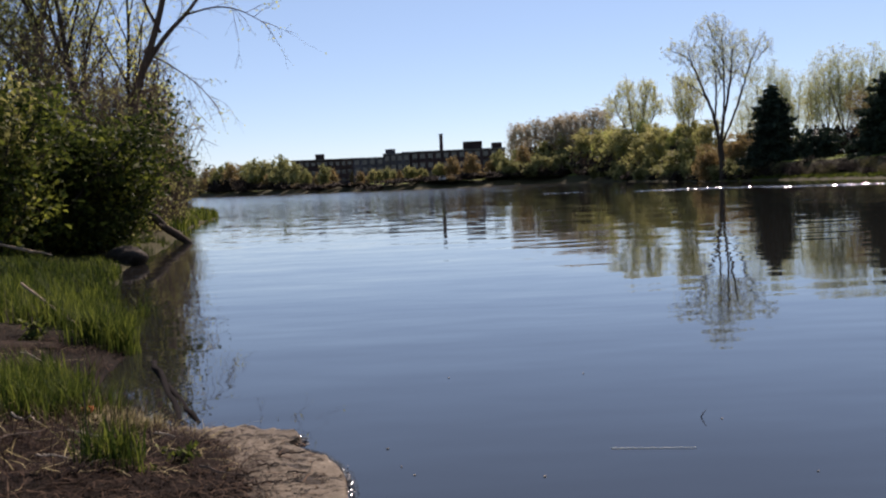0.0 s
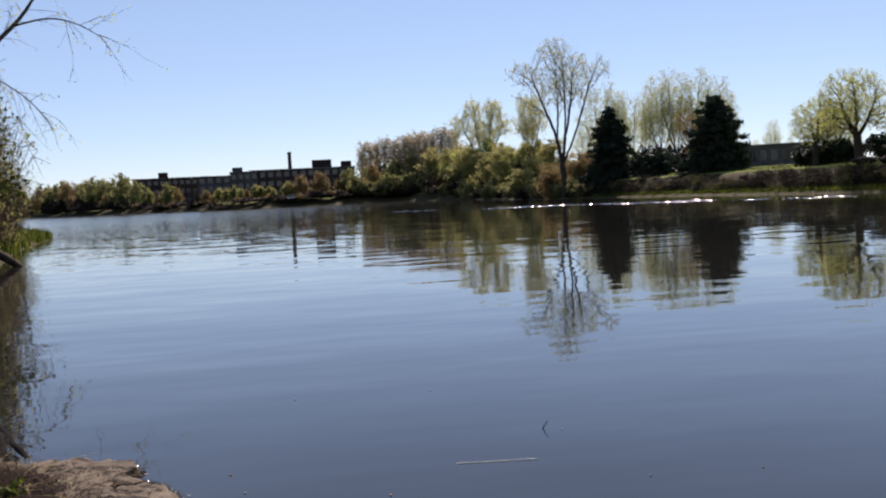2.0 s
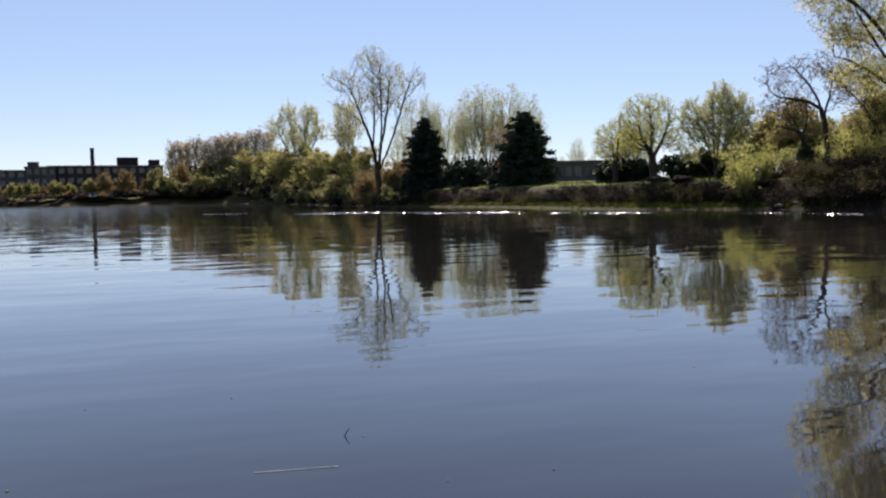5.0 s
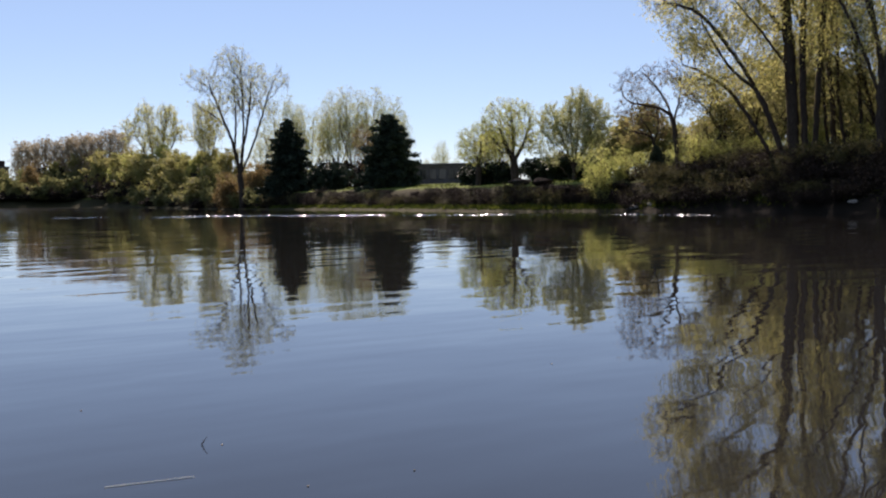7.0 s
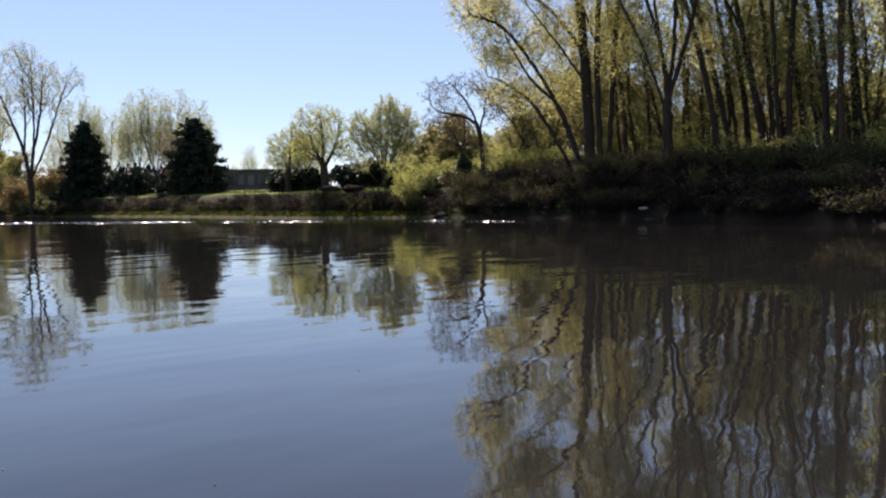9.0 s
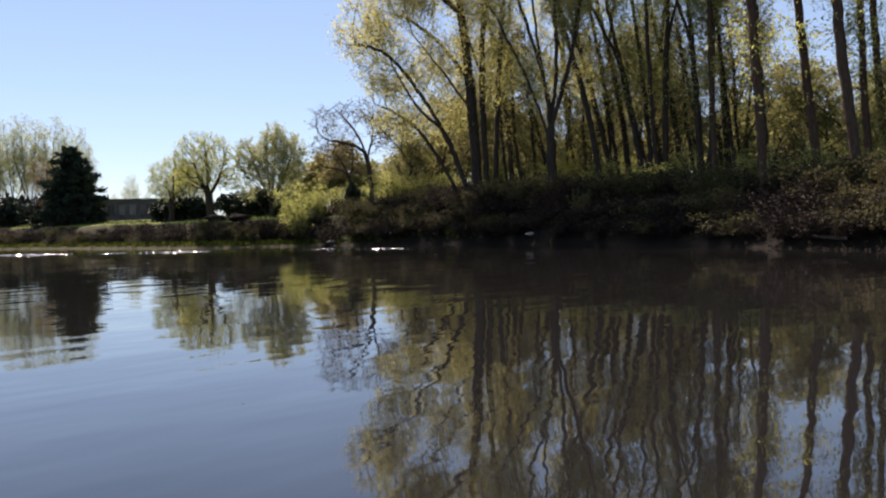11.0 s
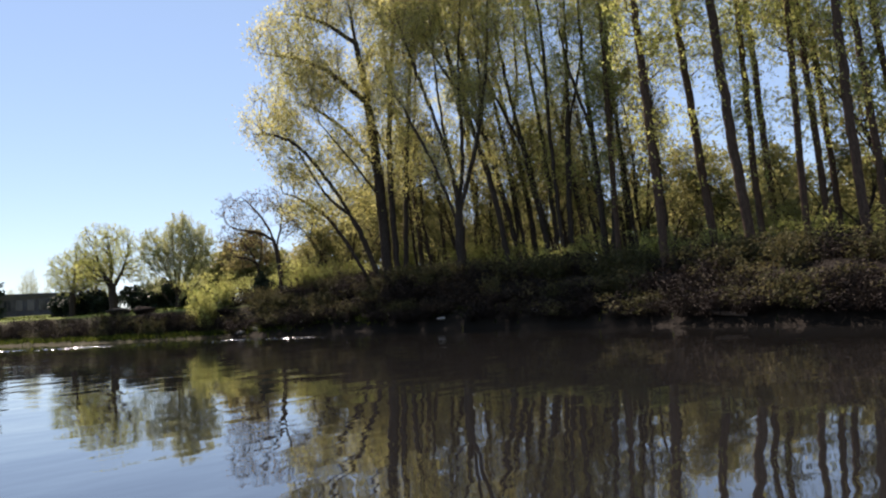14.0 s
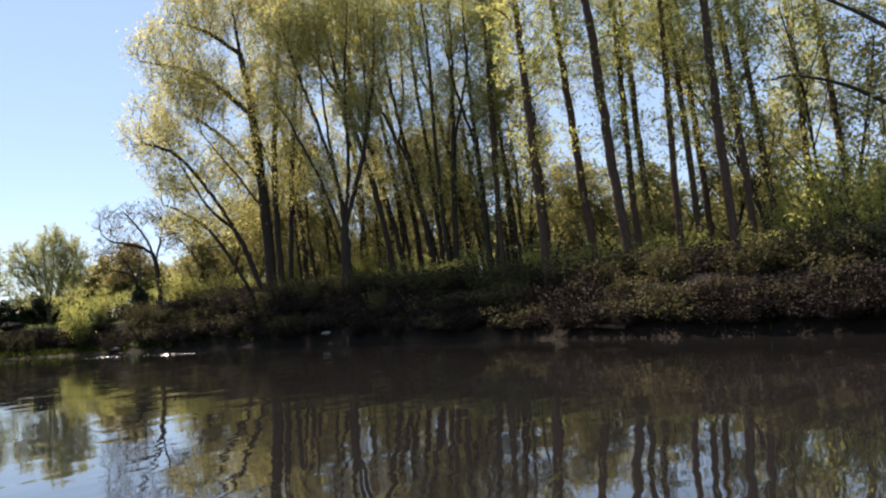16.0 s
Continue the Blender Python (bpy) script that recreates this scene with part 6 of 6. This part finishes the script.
# ---- details of the far bank ----
limb_tree("overhanging_tree", "dark spreading tree whose long bare limbs reach over the bank",
          [([ground_at(-89.3, 39.7, -0.1), above(-88.9, 5, 42), above(-88.3, 10, 42), above(-88.3, 16, 42), above(-89.3, 24, 42)], 0.3, 0.12),
           ([above(-88.5, 8, 42), above(-85.7, 10.2, 42), above(-83.5, 11.6, 41), above(-80.9, 12.4, 41), above(-79.9, 12.2, 40.4)], 0.12, 0.03),
           ([above(-88.3, 12, 42), above(-85.9, 14.4, 42), above(-83.5, 16, 41.5), above(-81.3, 17.4, 41)], 0.13, 0.04)],
          BARK_DARK, LEAF_SPRING, 97, 14, 2.2, 0.02, 0.014, 1, 0.14, 0.1)
pale_rock = rough_surface("rock_pale", [(0.3, (0.30, 0.27, 0.24)), (0.7, (0.48, 0.45, 0.41))], 2.0, 0.01)
for i, (a, d, s, k) in enumerate([(-40.3, 74.5, 0.4, 0), (-40, 74.2, 0.3, 1), (-41.2, 74.4, 0.35, 0), (-42.4, 74, 0.5, 1), (-44, 72.1, 0.3, 0), (-44.5, 71.8, 0.4, 1), (-46.6, 68.6, 0.3, 0), (-52.4, 61.4, 0.32, 0),
                                  (-53.3, 61.1, 0.25, 1), (-58.1, 54.7, 0.3, 0), (-63.5, 47.4, 0.3, 1), (-76.3, 37.3, 0.3, 1), (-80.1, 36, 0.35, 0), (-81.9, 35.3, 0.3, 0), (-33.4, 80.5, 0.3, 1), (-35.6, 78, 0.4, 1)]):
    make_rock("bank_stone", "pale stone lying on the far waterline" if k == 0 else "dark stone lying on the far waterline", a, d, s, (pale_rock, ROCK_DARK)[k], 200 + i, 0.8, 0.05, 40 * i, "stones on the far waterline")
make_rock("boulder", "large dark boulder on the edge of the lawn", -33.35, behind(-33.35, 4.6), 0.95, ROCK_DARK, 230, 0.75, 0.3, 10)
make_rock("boulder", "dark earth-covered boulder on the edge of the lawn", -34.8, behind(-34.8, 4.4), 1.1, EARTH, 231, 0.7, 0.2, 60)
rod("stranded_log", "pale barkless log stranded at the far waterline", ground_at(-70.6, 40.5, 0.02), ground_at(-68.7, 41.9, 0.25), 0.11, 0.08, TWIG_DARK, "log", 0.01, 61)
rod("old_post", "short weathered post on the dark bank", ground_at(-67.2, 44.4, -0.1), ground_at(-67, 44.6, 0.9), 0.10, 0.08, TWIG_DARK, "post", 0.01, 62)


def make_picnic_table(az, dist, turn):
    ob = thing("picnic_table", "weathered wooden picnic table on the lawn", "table")
    for k in range(4):
        part("tabletop_board", box(bmesh.new(), -0.9, 0.9, -0.37 + 0.19 * k, -0.37 + 0.19 * k + 0.17, 0.71, 0.75, 0.006), BONE, ob)
    for s in (-1, 1):
        part("bench", box(bmesh.new(), -0.9, 0.9, s * 0.68 - 0.13, s * 0.68 + 0.13, 0.42, 0.46, 0.006), BONE, ob)
        part("crossbeam", box(bmesh.new(), s * 0.6 - 0.04, s * 0.6 + 0.04, -0.75, 0.75, 0.35, 0.42, 0.005), BONE, ob)
        for k in (-1, 1):
            bm = box(bmesh.new(), -0.03, 0.03, -0.05, 0.05, -0.05, 0.80)
            bmesh.ops.transform(bm, matrix=pose(s * 0.66, k * 0.52, 0, 25 * k), verts=bm.verts)
            part("leg", bm, BONE, ob)
    x, y = polar(az, dist)
    ob.matrix_basis = pose(x, y, on_ground(x, y), 0, 0, turn)
    return ob


make_picnic_table(-43.4, 79, -30)
bank_pts = [(a, shore_at(a), behind(a, 1.3), behind(a, 8.0), behind(a, 11.0)) for a in np.arange(-88, -16, 0.7)]
strew(rng2, 16000, [(a, e, 0.5, d if -50 < a else d * 0.15) for a, d, e, _, _ in bank_pts], 0.36, 0.06, GRASS, "ledge_grass", "yellow-green grass along the far waterline")
strew(rng2, 9000, [(a, k, 1.1, d) for a, d, _, e, f in bank_pts if a > -46 for k in (e, f)], 0.16, 0.07, GRASS, "lawn_grass", "short sunlit lawn on the far terrace")


def make_car(az, dist, turn, paint, label):
    ob = thing("parked_car", label, "car", "parked cars")
    body = part("body", box(bmesh.new(), -2.1, 2.1, -0.85, 0.85, 0.35, 0.95, 0.12), paint, ob)
    for sy in (-0.6, 0.6):
        part("headlight", box(bmesh.new(), 2.06, 2.13, sy - 0.15, sy + 0.15, 0.62, 0.78, 0.02), WALL_PALE, body)
        part("tail_light", box(bmesh.new(), -2.13, -2.06, sy - 0.12, sy + 0.12, 0.62, 0.8, 0.02), WALL_BRICK, body)
    cabin = bmesh.new()
    box(cabin, -1.3, 1.1, -0.75, 0.75, 0.95, 1.46, 0.18)
    part("cabin", cabin, PANE, ob)
    part("car_roof", box(bmesh.new(), -1.0, 0.75, -0.6, 0.6, 1.46, 1.51, 0.02), paint, ob)
    for sx in (-1.3, 1.3):
        for sy in (-0.8, 0.8):
            bm = bmesh.new()
            bmesh.ops.create_cone(bm, cap_ends=True, segments=16, radius1=0.32, radius2=0.32, depth=0.2, matrix=pose(sx, sy, 0.32, 90))
            wheel = part("wheel", bm, ROOF, ob)
            bm = bmesh.new()
            bmesh.ops.create_cone(bm, cap_ends=True, segments=12, radius1=0.19, radius2=0.17, depth=0.23, matrix=pose(sx, sy, 0.32, 90))
            part("rim", bm, WALL_PALE, wheel)
    x, y = polar(az, dist)
    ob.matrix_basis = pose(x, y, on_ground(x, y), 0, 0, turn)
    return ob


CAR_PAINT, _t, _b = material("white_car_paint")
_b.inputs["Base Color"].default_value, _b.inputs["Roughness"].default_value = (0.75, 0.75, 0.74, 1), 0.25
make_car(-0.15, 284, 10, CAR_PAINT, "small white car parked under trees by the shore")
make_car(-5.9, 288, -15, CAR_PAINT, "small white car parked beside a dark tree")
